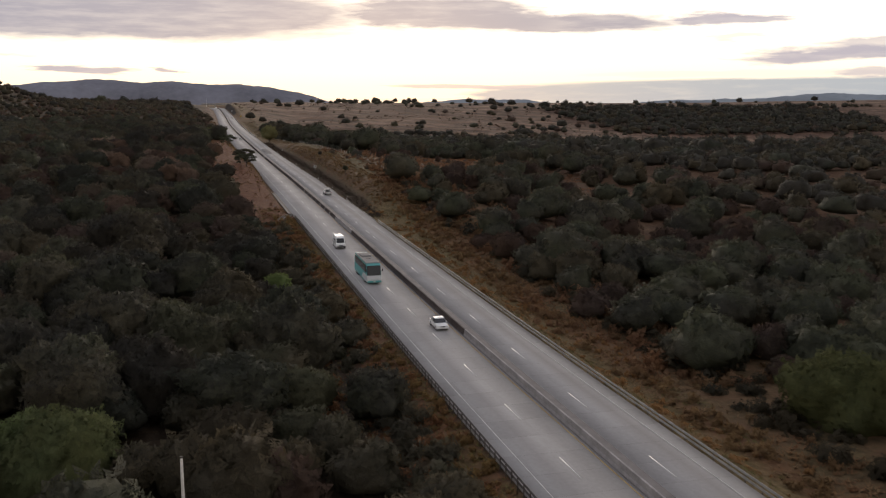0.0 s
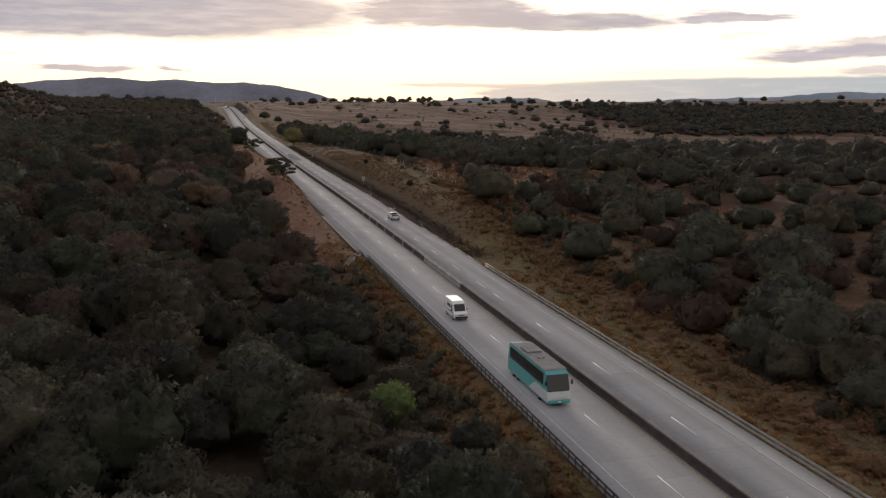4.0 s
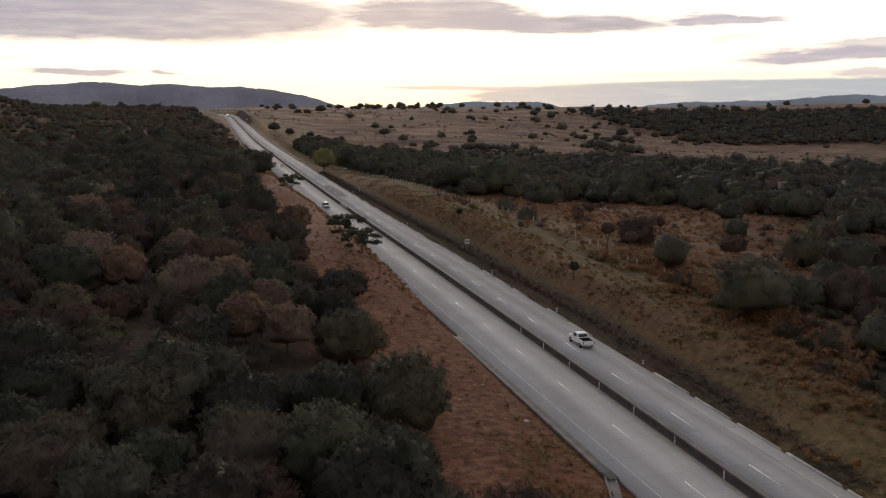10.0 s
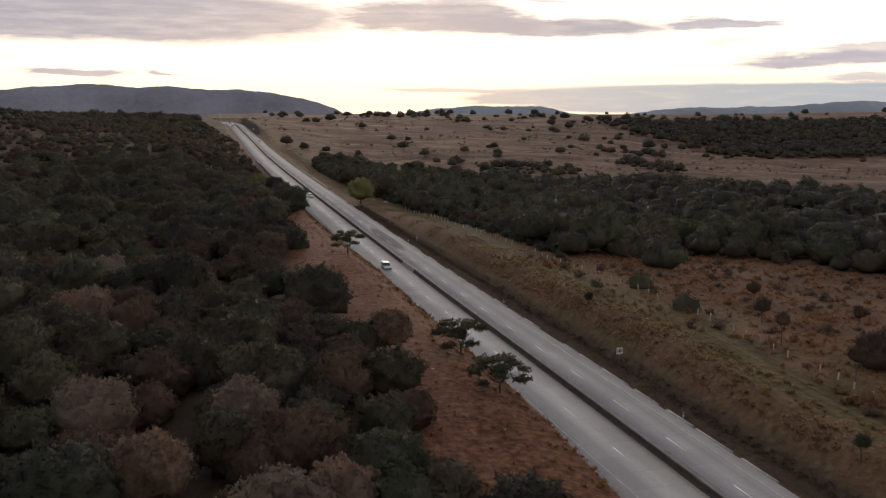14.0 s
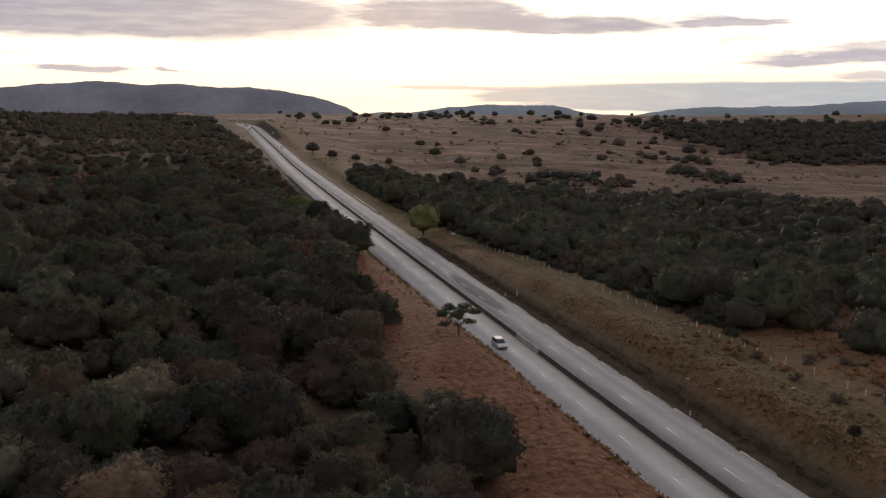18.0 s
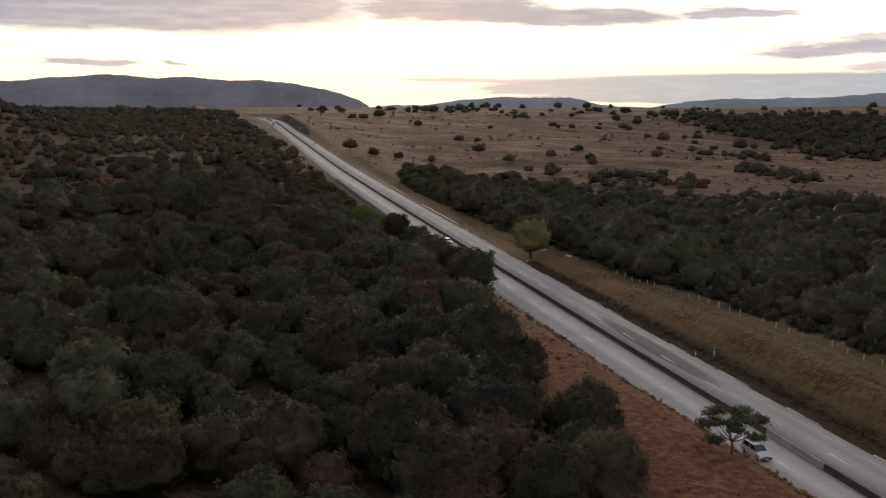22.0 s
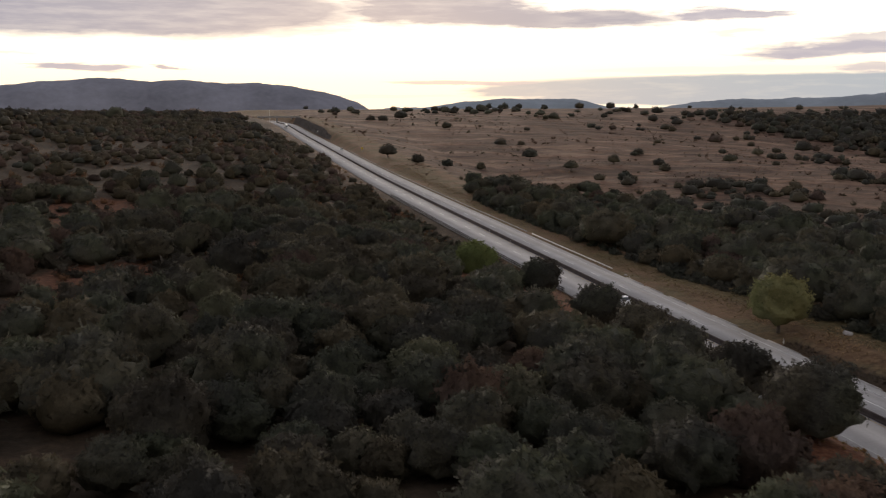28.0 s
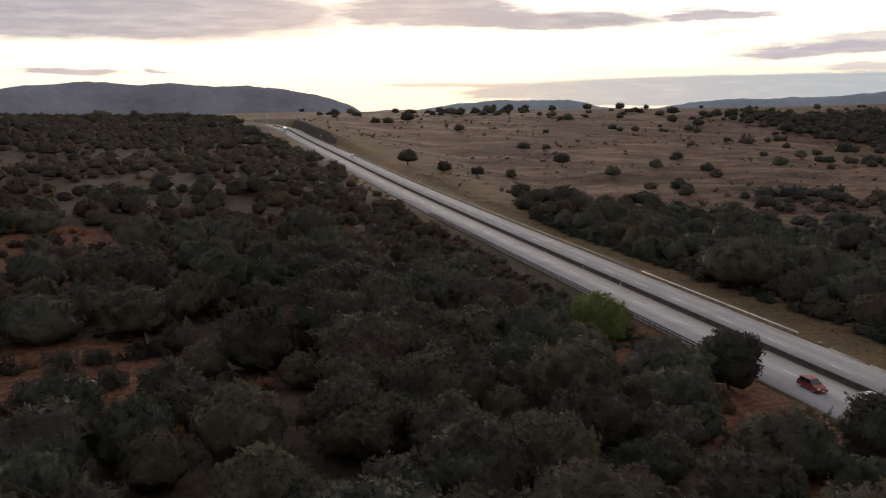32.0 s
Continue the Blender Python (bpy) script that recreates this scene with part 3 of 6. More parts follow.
def sweep(name, profile, ys, mat, smooth=False, closed=True, xoff=None, zoff=None):
    """A profile of (x, z) points beside the road's line, drawn along it."""
    ys = np.asarray(ys, float)
    P = np.array(profile, float)
    k = len(P)
    rx, rz = road_x(ys), road_z(ys)
    if xoff is not None:
        rx = rx + xoff
    if zoff is not None:
        rz = rz + zoff
    V = np.stack([rx[:, None] + P[None, :, 0], np.repeat(ys[:, None], k, 1), rz[:, None] + P[None, :, 1]], 2).reshape(-1, 3)
    i = np.arange(len(ys) - 1)[:, None] * k
    j = np.arange(k if closed else k - 1)[None, :]
    j2 = (j + 1) % k
    F = np.stack([i + j, i + j2, i + k + j2, i + k + j], 2).reshape(-1, 4)
    me = mesh_from(name, V, F, mat, smooth)
    if closed:
        bm = bmesh.new()
        bm.from_mesh(me)
        bm.verts.ensure_lookup_table()
        bm.faces.new([bm.verts[a] for a in range(k)][::-1])
        bm.faces.new([bm.verts[len(V) - k + a] for a in range(k)])
        bmesh.ops.recalc_face_normals(bm, faces=bm.faces)
        bm.to_mesh(me)
        bm.free()
    return me


# ---- ground ----
def spaced(a, b, near_a, near_b, fine, grow):
    """Fine steps between near_a and near_b, growing outwards."""
    out = list(np.arange(near_a, near_b + fine / 2, fine))
    s, v = fine, near_b
    while v < b:
        s *= grow
        v = min(v + s, b)
        out.append(v)
    s, v = fine, near_a
    while v > a:
        s *= grow
        v = max(v - s, a)
        out.insert(0, v)
    return np.array(out)


def build_ground():
    xs, ys = np.union1d(spaced(-4800, 4800, -120, 90, 2.4, 1.06), np.arange(-16.0, -9.3, 0.8)), spaced(-900, 4900, 20, 780, 4.0, 1.03)
    X, Y = np.meshgrid(xs, ys)
    Z = height(X, Y)
    V = np.stack([X, Y, Z], 2).reshape(-1, 3)
    n = len(xs)
    i, j = np.meshgrid(np.arange(len(ys) - 1), np.arange(n - 1), indexing="ij")
    a = (i * n + j).ravel()
    F = np.stack([a, a + 1, a + n + 1, a + n], 1)
    ob = new("ground", mesh_from("ground", V, F, GROUND, True))
    tagged(ob, "rolling dry grassland and scrub with red bare earth", "ground", "", "structure")


build_ground()

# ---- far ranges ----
# bluish haze of the distance is put into both base colours
FAR_HILL = plain("far_hill_haze_tint", (0.235, 0.265, 0.295), 1.0, 0, 0.0, 0.2, 0.004)
HAZE = plain("mountain_haze_tint", (0.195, 0.198, 0.228), 1.0, 0, 0.0, 0.3, 0.004)


def build_range(name, dist, pts, depth, label, seed):
    """A ridge seen far off: its crest by bearing and rise in degrees from a high eye, with slopes on both sides."""
    b = spline([p[0] for p in pts], [p[1] for p in pts])
    az = np.radians(np.arange(pts[0][0], pts[-1][0], 0.12))
    e = np.radians(b(np.degrees(az)))
    top = 48 + dist * np.tan(e)
    rows = 9
    V = []
    for r in range(rows):
        s = r / (rows - 1) * 2 - 1
        rad = dist + s * depth
        w = np.cos(s * 1.45)
        rough = np.array([noise.fractal(Vector((a * 60, r * 0.8, seed)), 1.0, 2.0, 4) for a in az])
        z = -60 + (top + 60) * w + rough * (4 if r != rows // 2 else 1.8) * 2
        if r == rows // 2:
            z = z + np.array([2.2 * noise.fractal(Vector((a * 150, 3.3, seed)), 1.0, 2.0, 3) + 4.5 * noise.noise(Vector((a * 42, 9.1, seed))) for a in az])
        V.append(np.stack([rad * np.sin(az) - 60, rad * np.cos(az), z], 1))
    V = np.concatenate(V)
    n = len(az)
    i, j = np.meshgrid(np.arange(rows - 1), np.arange(n - 1), indexing="ij")
    a = (i * n + j).ravel()
    F = np.stack([a, a + n, a + n + 1, a + 1], 1)
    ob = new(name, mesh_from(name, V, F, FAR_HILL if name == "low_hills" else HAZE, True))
    return tagged(ob, label, "mountain", "", "structure")


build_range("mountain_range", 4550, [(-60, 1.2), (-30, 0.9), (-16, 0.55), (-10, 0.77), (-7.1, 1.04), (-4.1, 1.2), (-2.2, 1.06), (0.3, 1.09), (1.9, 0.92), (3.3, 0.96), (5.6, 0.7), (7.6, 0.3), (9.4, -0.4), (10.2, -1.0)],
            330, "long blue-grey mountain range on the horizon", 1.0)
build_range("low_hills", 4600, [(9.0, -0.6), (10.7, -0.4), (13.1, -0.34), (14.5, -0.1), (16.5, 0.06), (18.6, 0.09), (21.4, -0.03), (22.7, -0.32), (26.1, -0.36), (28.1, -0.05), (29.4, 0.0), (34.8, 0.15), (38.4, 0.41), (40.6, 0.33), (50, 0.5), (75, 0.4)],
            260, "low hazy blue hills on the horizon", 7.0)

# ---- road ----
RY = np.arange(-300, 1500, 6.0)
road = new("road", None)
tagged(road, "pale worn concrete dual carriageway with white lines", "road", "", "structure")
part("left_carriageway", sweep("left_carriageway", [(EDGE_L, -0.6), (-0.45, -0.6), (-0.45, 0.0), (EDGE_L, -0.04)], RY, CONCRETE), CONCRETE, road)
part("right_carriageway", sweep("right_carriageway", [(1.8, -0.6), (EDGE_R, -0.6), (EDGE_R, -0.04), (1.8, 0.0)], RY, CONCRETE), CONCRETE, road)


def strip_line(name, x, w, ys, mat, label=""):
    return part(name, sweep(name, [(x - w / 2, -0.03), (x + w / 2, -0.03), (x + w / 2, 0.012), (x - w / 2, 0.012)], ys, mat), mat, road, label)



strip_line("edge_line", LINE_L, 0.10, RY[RY < 530], PAINT_WORN, "thin faded white edge line")
strip_line("edge_line", LINE_R, 0.12, RY, PAINT_WORN, "white edge line")
strip_line("inner_line", -0.78, 0.12, RY, PAINT_Y, "dirty faded yellow inner line")


def dash_run(x, starts, length):
    for s in starts:
        ys = np.array([s - length, s - length / 2, s])
        strip_line("lane_dash", x, 0.13, ys, PAINT)


dash_run(DASH_L, np.arange(34.8 - 15.07 * 6, 1200, 15.07), 5.0)
dash_run(DASH_R, list(np.arange(1.4 - 80, 170, 18.6)) + list(np.arange(172.4, 1200, 15.0)), 5.0)

# ---- trees ----
def ico(sub):
    bm = bmesh.new()
    bmesh.ops.create_icosphere(bm, subdivisions=sub, radius=1.0)
    v = np.array([p.co[:] for p in bm.verts])
    f = np.array([[p.index for p in q.verts] for q in bm.faces])
    bm.free()
    return v, f


ICO0, ICO1, ICO2 = ico(1), ico(2), ico(3)


def lobes(rng, n, spread, deep, size, flat):
    """Where a crown's masses of leaves sit, round a dome: centres and radii, for a crown one metre in radius."""
    c, r = [], []
    for i in range(n):
        a = i * 2.39996 + rng.uniform(-0.3, 0.3)
        h = 1 - 1.55 * (i + 0.5) / n
        d = math.sqrt(max(0.0, 1 - h * h)) * spread
        c.append((d * math.cos(a), d * math.sin(a), deep * h * (1.0 if h > 0 else 2.3) + rng.uniform(-0.07, 0.07)))
        s = size * rng.uniform(0.62, 1.3)
        r.append((s, s, s * flat))
    c.append((0, 0, -0.1 * deep))
    r.append((size * 1.15, size * 1.15, max(deep, 0.2)))
    return np.array(c), np.array(r)


def crown(rng, c, r, base, leaves, leaf, ragged=0.16):
    """Lumpy leaf masses with many small leaf sprays standing out of them. Returns triangles."""
    V, F, N, n = [], [], [], 0

    def dome(q):
        """Outward from a crown's heart, one long."""
        o = q + np.array((0, 0, 0.45))
        return o / (np.linalg.norm(o, axis=1)[:, None] + 1e-9)

    for ci, ri in zip(c, r):
        v, f = base
        k = 1 + ragged * rng.standard_normal(len(v))
        p = v * k[:, None] * ri * 0.68 + ci
        V.append(p)
        F.append(f + n)
        N.append(v * 0.42 + dome(p) + 0.2 * rng.standard_normal((len(v), 3)))
        n += len(v)
    if leaves:
        pick = rng.integers(0, len(c), leaves)
        d = rng.standard_normal((leaves, 3))
        d[:, 2] = np.abs(d[:, 2]) * 0.9 - 0.25
        d /= np.linalg.norm(d, axis=1)[:, None]
        p = c[pick] + d * r[pick] * rng.uniform(0.64, 1.14, leaves)[:, None]
        nrm = d + 0.55 * rng.standard_normal((leaves, 3))
        nrm /= np.linalg.norm(nrm, axis=1)[:, None]
        t = np.cross(nrm, rng.standard_normal((leaves, 3)))
        t /= np.linalg.norm(t, axis=1)[:, None]
        u = np.cross(nrm, t)
        s = (leaf * rng.uniform(0.6, 1.35, leaves))[:, None]
        tri = np.stack([p - t * s, p + t * s * 0.9 + u * s * 0.25, p + u * s * 1.5 + d * s * 0.3], 1)
        face = np.cross(tri[:, 1] - tri[:, 0], tri[:, 2] - tri[:, 0])
        back = (face * (d + 0.5 * c[pick])).sum(1) < 0
        tri[back] = tri[back][:, ::-1]
        V.append(tri.reshape(-1, 3))
        F.append(np.arange(leaves * 3).reshape(-1, 3) + n)
        # leaves are lit as the rounded crown that they belong to
        N.append(np.repeat(d * 0.42 + dome(p) + 0.26 * rng.standard_normal((leaves, 3)), 3, axis=0))
    N = np.concatenate(N)
    N /= np.linalg.norm(N, axis=1)[:, None] + 1e-9
    return np.concatenate(V), np.concatenate(F), N


def billow(rng, ball, rise, lump, leaves, leaf, under=0.60):
    """One rounded crown, a metre in radius: a dome swollen into large and small lumps, with leaf sprays standing out of it."""
    d, f = ball
    o = Vector(rng.uniform(-50, 50, 3))
    big = np.array([abs(noise.noise(Vector(p) * lump + o)) for p in d])
    mid = np.array([abs(noise.noise(Vector(p) * lump * 2.3 + o)) for p in d])
    small = np.array([noise.noise(Vector(p) * lump * 5.2 + o) for p in d])
    k = 0.74 + 0.66 * big + 0.36 * mid + 0.07 * small
    v = d * k[:, None]
    v[:, :2] /= np.percentile(np.linalg.norm(v[:, :2], axis=1), 92)
    up = np.clip(v[:, 2], 0, None)
    v[:, 2] = np.where(v[:, 2] > 0, (rise + 0.30) * up.max() * (up / up.max()) ** 0.8, v[:, 2] * under)
    face = np.cross(v[f[:, 1]] - v[f[:, 0]], v[f[:, 2]] - v[f[:, 0]])
    N = np.zeros_like(v)
    for i in range(3):
        np.add.at(N, f[:, i], face)
    N /= np.linalg.norm(N, axis=1)[:, None] + 1e-9
    N = N * 0.95 + d * 0.15
    skin, v = v, v * np.array((0.90, 0.90, 0.88))
    if not leaves:
        return skin, f, N
    w = np.linalg.norm(face, axis=1) * np.clip(d[f].mean(1)[:, 2] + 0.5, 0, None)
    pick = f[rng.choice(len(f), leaves, p=w / w.sum())]
    wt = rng.dirichlet((1, 1, 1), leaves)[:, :, None]
    out = (N[pick] * wt).sum(1)
    out /= np.linalg.norm(out, axis=1)[:, None]
    p = (skin[pick] * wt).sum(1) * rng.uniform(0.88, 1.05, leaves)[:, None]
    nrm = out + 0.7 * rng.standard_normal((leaves, 3))
    t = np.cross(nrm, rng.standard_normal((leaves, 3)))
    t /= np.linalg.norm(t, axis=1)[:, None]
    u = np.cross(nrm, t)
    u /= np.linalg.norm(u, axis=1)[:, None]
    s = (leaf * rng.uniform(0.55, 1.3, leaves))[:, None]
    tri = np.stack([p - t * s, p + t * s * 0.9 + u * s * 0.25, p + u * s * 1.4 + out * s * 0.4], 1)
    flip = (np.cross(tri[:, 1] - tri[:, 0], tri[:, 2] - tri[:, 0]) * out).sum(1) < 0
    tri[flip] = tri[flip][:, ::-1]
    LN = np.repeat(out + 0.18 * rng.standard_normal((leaves, 3)), 3, axis=0)
    return (np.concatenate([v, tri.reshape(-1, 3)]), np.concatenate([f, np.arange(leaves * 3).reshape(-1, 3) + len(v)]),
            np.concatenate([N, LN / np.linalg.norm(LN, axis=1)[:, None]]))


def limb_mesh(rng, top, radius, limbs, reach, name, lean=0.1):
    """A tapered, bent trunk that forks into limbs."""
    V, F = [], []

    def tube(a, b, ra, rb, bend):
        k, seg = 5, 3
        a, b = Vector(a), Vector(b)
        ax = (b - a).normalized()
        s = ax.orthogonal().normalized()
        q = ax.cross(s)
        n0 = sum(len(x) for x in V)
        pts = []
        for i in range(seg + 1):
            w = i / seg
            o = a.lerp(b, w) + s * math.sin(w * math.pi) * bend
            rr = ra + (rb - ra) * w
            for j in range(k):
                an = j / k * 2 * math.pi
                pts.append((o + (s * math.cos(an) + q * math.sin(an)) * rr)[:])
        V.append(pts)
        for i in range(seg):
            for j in range(k):
                F.append((n0 + i * k + j, n0 + i * k + (j + 1) % k, n0 + (i + 1) * k + (j + 1) % k, n0 + (i + 1) * k + j))
    fork = (rng.uniform(-lean, lean), rng.uniform(-lean, lean), top * 0.5)
    tube((0, 0, -0.4), fork, radius * 1.25, radius * 0.8, 0.08)
    for i in range(limbs):
        a = i * 2.39996 + rng.uniform(-0.5, 0.5)
        e = (fork[0] + reach * math.cos(a), fork[1] + reach * math.sin(a), top * rng.uniform(0.85, 1.1))
        tube(fork, e, radius * 0.6, radius * 0.18, 0.15)
    return mesh_from(name, np.array([p for q in V for p in q]), np.array(F), BARK, True)


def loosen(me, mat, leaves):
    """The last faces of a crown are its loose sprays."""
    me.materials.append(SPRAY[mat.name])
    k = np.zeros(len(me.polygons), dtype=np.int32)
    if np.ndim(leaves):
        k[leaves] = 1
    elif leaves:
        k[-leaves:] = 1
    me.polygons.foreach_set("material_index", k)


def tree_kind(mat, seed, R, H, rise, lump, leaves, leaf, trunk, limbs, ball=None, under=0.60):
    """One round-crowned tree's two meshes: crown radius R, total height H."""
    rng = np.random.default_rng(seed)
    v, f, nn = billow(rng, ball or ICO2, rise, lump, leaves, leaf / R, under)
    return tree_meshes(rng, v, f, nn, mat, R, H, leaves, trunk, limbs)


def flat_kind(mat, seed, R, H):
    """A flat-topped tree: thin plates of leaves on spreading limbs."""
    rng = np.random.default_rng(seed)
    c, r = lobes(rng, 13, 0.80, 0.34, 0.27, 0.34)
    v, f, nn = crown(rng, c, r, ICO1, 1100, 0.30 / R, 0.14)
    return tree_meshes(rng, v, f, nn, mat, R, H, 1100, 0.15, 7)


def tree_meshes(rng, v, f, nn, mat, R, H, leaves, trunk, limbs):
    v = v * R
    v[:, 2] += H - v[:, 2].max()
    low = v[:, 2].min()
    me = mesh_from("crown", v, f, mat, True, nn)
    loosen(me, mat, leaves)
    return me, limb_mesh(rng, max(low + 0.35 * (H - low), 0.8), trunk, limbs, R * 0.5, "trunk")


KINDS = {
    "oak": [tree_kind(OAK, 10 + i, 4.4, 6.9, 0.46, 2.8, 1250, 0.36, 0.18, 4) for i in range(5)],
    "olive": [tree_kind(OLIVE, 30 + i, 3.7, 5.7, 0.44, 2.9, 1300, 0.31, 0.14, 4) for i in range(4)],
    "dry": [tree_kind(DRY, 50 + i, 3.8, 5.3, 0.44, 2.9, 1300, 0.30, 0.10, 5) for i in range(4)],
}
LABELS = {
    "oak": ("broadleaf_tree", "dark green evergreen tree with a rounded dense crown", "tree"),
    "olive": ("scrub_tree", "olive-green scrub tree with a lumpy crown", "tree"),
    "dry": ("dry_shrub", "leafless pale brown thorn shrub with fine twigs", "shrub"),
}


def plant(kind, i, x, y, s, turn, squash=1.0):
    """A tree as a thing of its own with trunk and crown."""
    nm, label, cat = LABELS[kind]
    me, tr = KINDS[kind][i % len(KINDS[kind])]
    e = new(nm)
    tagged(e, label, cat, kind + " trees of the scrubland")
    part("crown", me, None, e)
    part("trunk", tr, None, e)
    e.matrix_basis = Matrix.Translation((x, y, height1(x, y))) @ Matrix.Rotation(turn, 4, "Z") @ Matrix.Diagonal((s, s, s * squash, 1))
    return e


PALE = ((-64, 297, 5.6), (-57.5, 277, 3.8), (-46.7, 266, 4.9), (-41.5, 269, 3.4), (-26, 318, 3.2), (-68, 337, 5.0), (-48, 292, 3.8), (-38, 253, 3.6), (-41, 244, 3.4), (-36, 241, 3.2), (-68, 371, 4.6))
KEEP_CLEAR = [(x, y - 3, r + 1.2) for x, y, r in PALE] + [(-20, 617, 8.5), (-23.5, 609, 7.5), (-27, 600, 5), (-22, 603, 5), (-28, 604, 5), (-26, 596, 4), (13.8, 550, 9), (-29, 414, 6), (-17.5, 505, 8), (-25.5, 475, 3.4), (-27.0, 441, 3.2), (-16.4, 587, 4.5), (-20, 580, 4), (37, 47, 8), (-48, 44, 7), (35, 275, 6), (-21.3, 121, 4), (-98, 581, 9), (-86, 577, 8), (-92, 592, 7)]
CLEARINGS = ((-98, 600, 15, 17), (-112, 700, 20, 20), (-116, 655, 13, 9), (-150, 690, 25, 14), (-60, 735, 10, 14))


def cover(x, y):
    """How thick trees stand at a place, 0 to 1, with two slow patterns of patches."""
    u = x - road_x(y)
    p = 0.5 + 0.5 * np.sin(x * 0.031 + 2.1 * np.sin(y * 0.017 + 0.6)) * np.sin(y * 0.027 + 1.1 * np.sin(x * 0.02))
    q = 0.5 + 0.5 * np.sin(x * 0.11 + y * 0.05) * np.sin(y * 0.083 - x * 0.04)
    left_edge = np.interp(y, [-100, 100, 150, 200, 240, 300, 330, 380, 430, 470, 500, 530, 640, 690, 800, 960, 1000, 1300], [14.8, 14.8, 16.5, 26, 23, 27, 31, 34, 32.5, 28.5, 25.5, 22, 22, 16.5, 14.2, 14.2, 24, 40])
    dens = np.zeros_like(x)
    left = u < -left_edge
    dens = np.where(left, 0.93, dens)
    dens = np.where(left & (y > 700), 0.28 + 0.45 * (p > 0.45), dens)
    dens = np.where(left & (y > 960), 0.5 + 0.35 * q, dens)
    for cx, cy, rx, ry in CLEARINGS:
        dens = np.where(((x - cx) / rx) ** 2 + ((y - cy) / ry) ** 2 < 1, 0.10, dens)
    dens = np.where(left & (x < -72) & (y > 565) & (y < 690), dens * 0.5, dens)
    # right: a wood below the embankment, a brown field, the broad belt along the stream, then thin trees on the plain
    re = np.interp(y, [-100, 40, 110, 160, 200, 240, 300, 420, 480, 520, 560, 640, 760, 900], [28, 29, 27, 27, 24, 22, 40, 34, 31, 28, 26, 25, 24, 40])
    right = u > re
    wood = right & (y < np.interp(x, [20, 26, 37, 60, 68, 192, 400], [232, 240, 245, 266, 276, 440, 520]))
    dens = np.where(wood, 0.85 - 0.15 * (q > 0.6) - 0.4 * (y > 170), dens)
    lower = np.interp(x, [20, 32, 45, 90, 102, 110, 116, 130, 200, 260], [408, 394, 392, 440, 420, 390, 370, 340, 300, 290])
    upper = np.interp(x, [20, 53, 104, 125, 150, 183, 245, 268, 288, 320, 450, 700], [800, 816, 866, 832, 776, 760, 752, 690, 640, 570, 510, 500])
    belt = right & (y > lower) & (y < upper)
    dens = np.where(belt, 0.95 - 0.5 * (((x - 70) / 34) ** 2 + ((y - 545) / 75) ** 2 < 1), dens)
    mid = right & ~wood & ~belt & (y <= lower)
    dens = np.where(mid, 0.025, dens)
    past = right & (y >= upper) & (y < 1850)
    cluster = (((x - 192) / 38) ** 2 + ((y - 832) / 34) ** 2 < 1) | (((x - 322) / 26) ** 2 + ((y - 876) / 38) ** 2 < 1) | (((x - 395) / 30) ** 2 + ((y - 1050) / 22) ** 2 < 1)
    hill = sstep((x - 520) / 110) * (y > 1090 + 0.06 * x) * (y < 1500 + 60 * q) * (0.75 + 0.3 * q)
    dens = np.where(past, np.maximum(0.003 + 0.04 * (p > 0.82) * q + 0.09 * ((x > 300) & (y > 1050) & (p > 0.5)) * q, np.maximum(0.8 * cluster, hill)), dens)
    return dens, p, q


def scatter():
    """Sites for all trees, on a jittered grid."""
    rng = np.random.default_rng(5)
    out = []
    for x0, x1, y0, y1, step in ((-140, -9, 20, 720, 6.95), (-260, -140, 300, 800, 8.0), (-420, -260, 250, 1100, 9.0), (-260, -9, 800, 1340, 7.0), (-140, -9, 720, 800, 6.0), (9, 130, 20, 620, 6.95), (9, 130, 620, 900, 6.95),
                                 (130, 420, 120, 900, 8.0), (420, 1100, 500, 1500, 10.8), (20, 420, 900, 1850, 10.0), (420, 1700, 1500, 2300, 19.0), (-420, -9, 1340, 1600, 12.0)):
        gx, gy = np.meshgrid(np.arange(x0, x1, step), np.arange(y0, y1, step))
        gx = (gx + rng.uniform(-0.48, 0.48, gx.shape) * step).ravel()
        gy = (gy + rng.uniform(-0.48, 0.48, gy.shape) * step).ravel()
        d, p, q = cover(gx, gy)
        # nothing that could only be seen from behind or far outside the flight's view
        d = np.where((gx + 35) > 0.85 * (gy + 45) + 10, 0, d)
        d = np.where((gx + 50) < -0.22 * (gy + 39), 0, d)
        for cx, cy, cr in KEEP_CLEAR:
            d = np.where((gx - cx) ** 2 + (gy - cy) ** 2 < cr * cr, 0, d)
        k = rng.random(len(gx)) < d
        out.append(np.stack([gx[k], gy[k], p[k], q[k], rng.random(k.sum()), np.full(k.sum(), step)], 1))
    return np.concatenate(out)


SITES = scatter()


def species(s):
    x, y, p, q, r, step = s
    dry = 0.07
    if x < 0 and 170 < y < 420:
        dry = 0.36
    if x > 20 and y < 300:
        dry = 0.22 if y < 140 else 0.42
    if x < 0 and y > 700:
        dry = 0.26
    if r < dry * (0.4 + 1.4 * q):
        return "dry"
    return "olive" if r > 0.80 - 0.25 * (p > 0.6) - (0.40 if (x < 0 and y > 700) else 0) + (0.12 if (x > 20 and y < 260) else 0) else "oak"


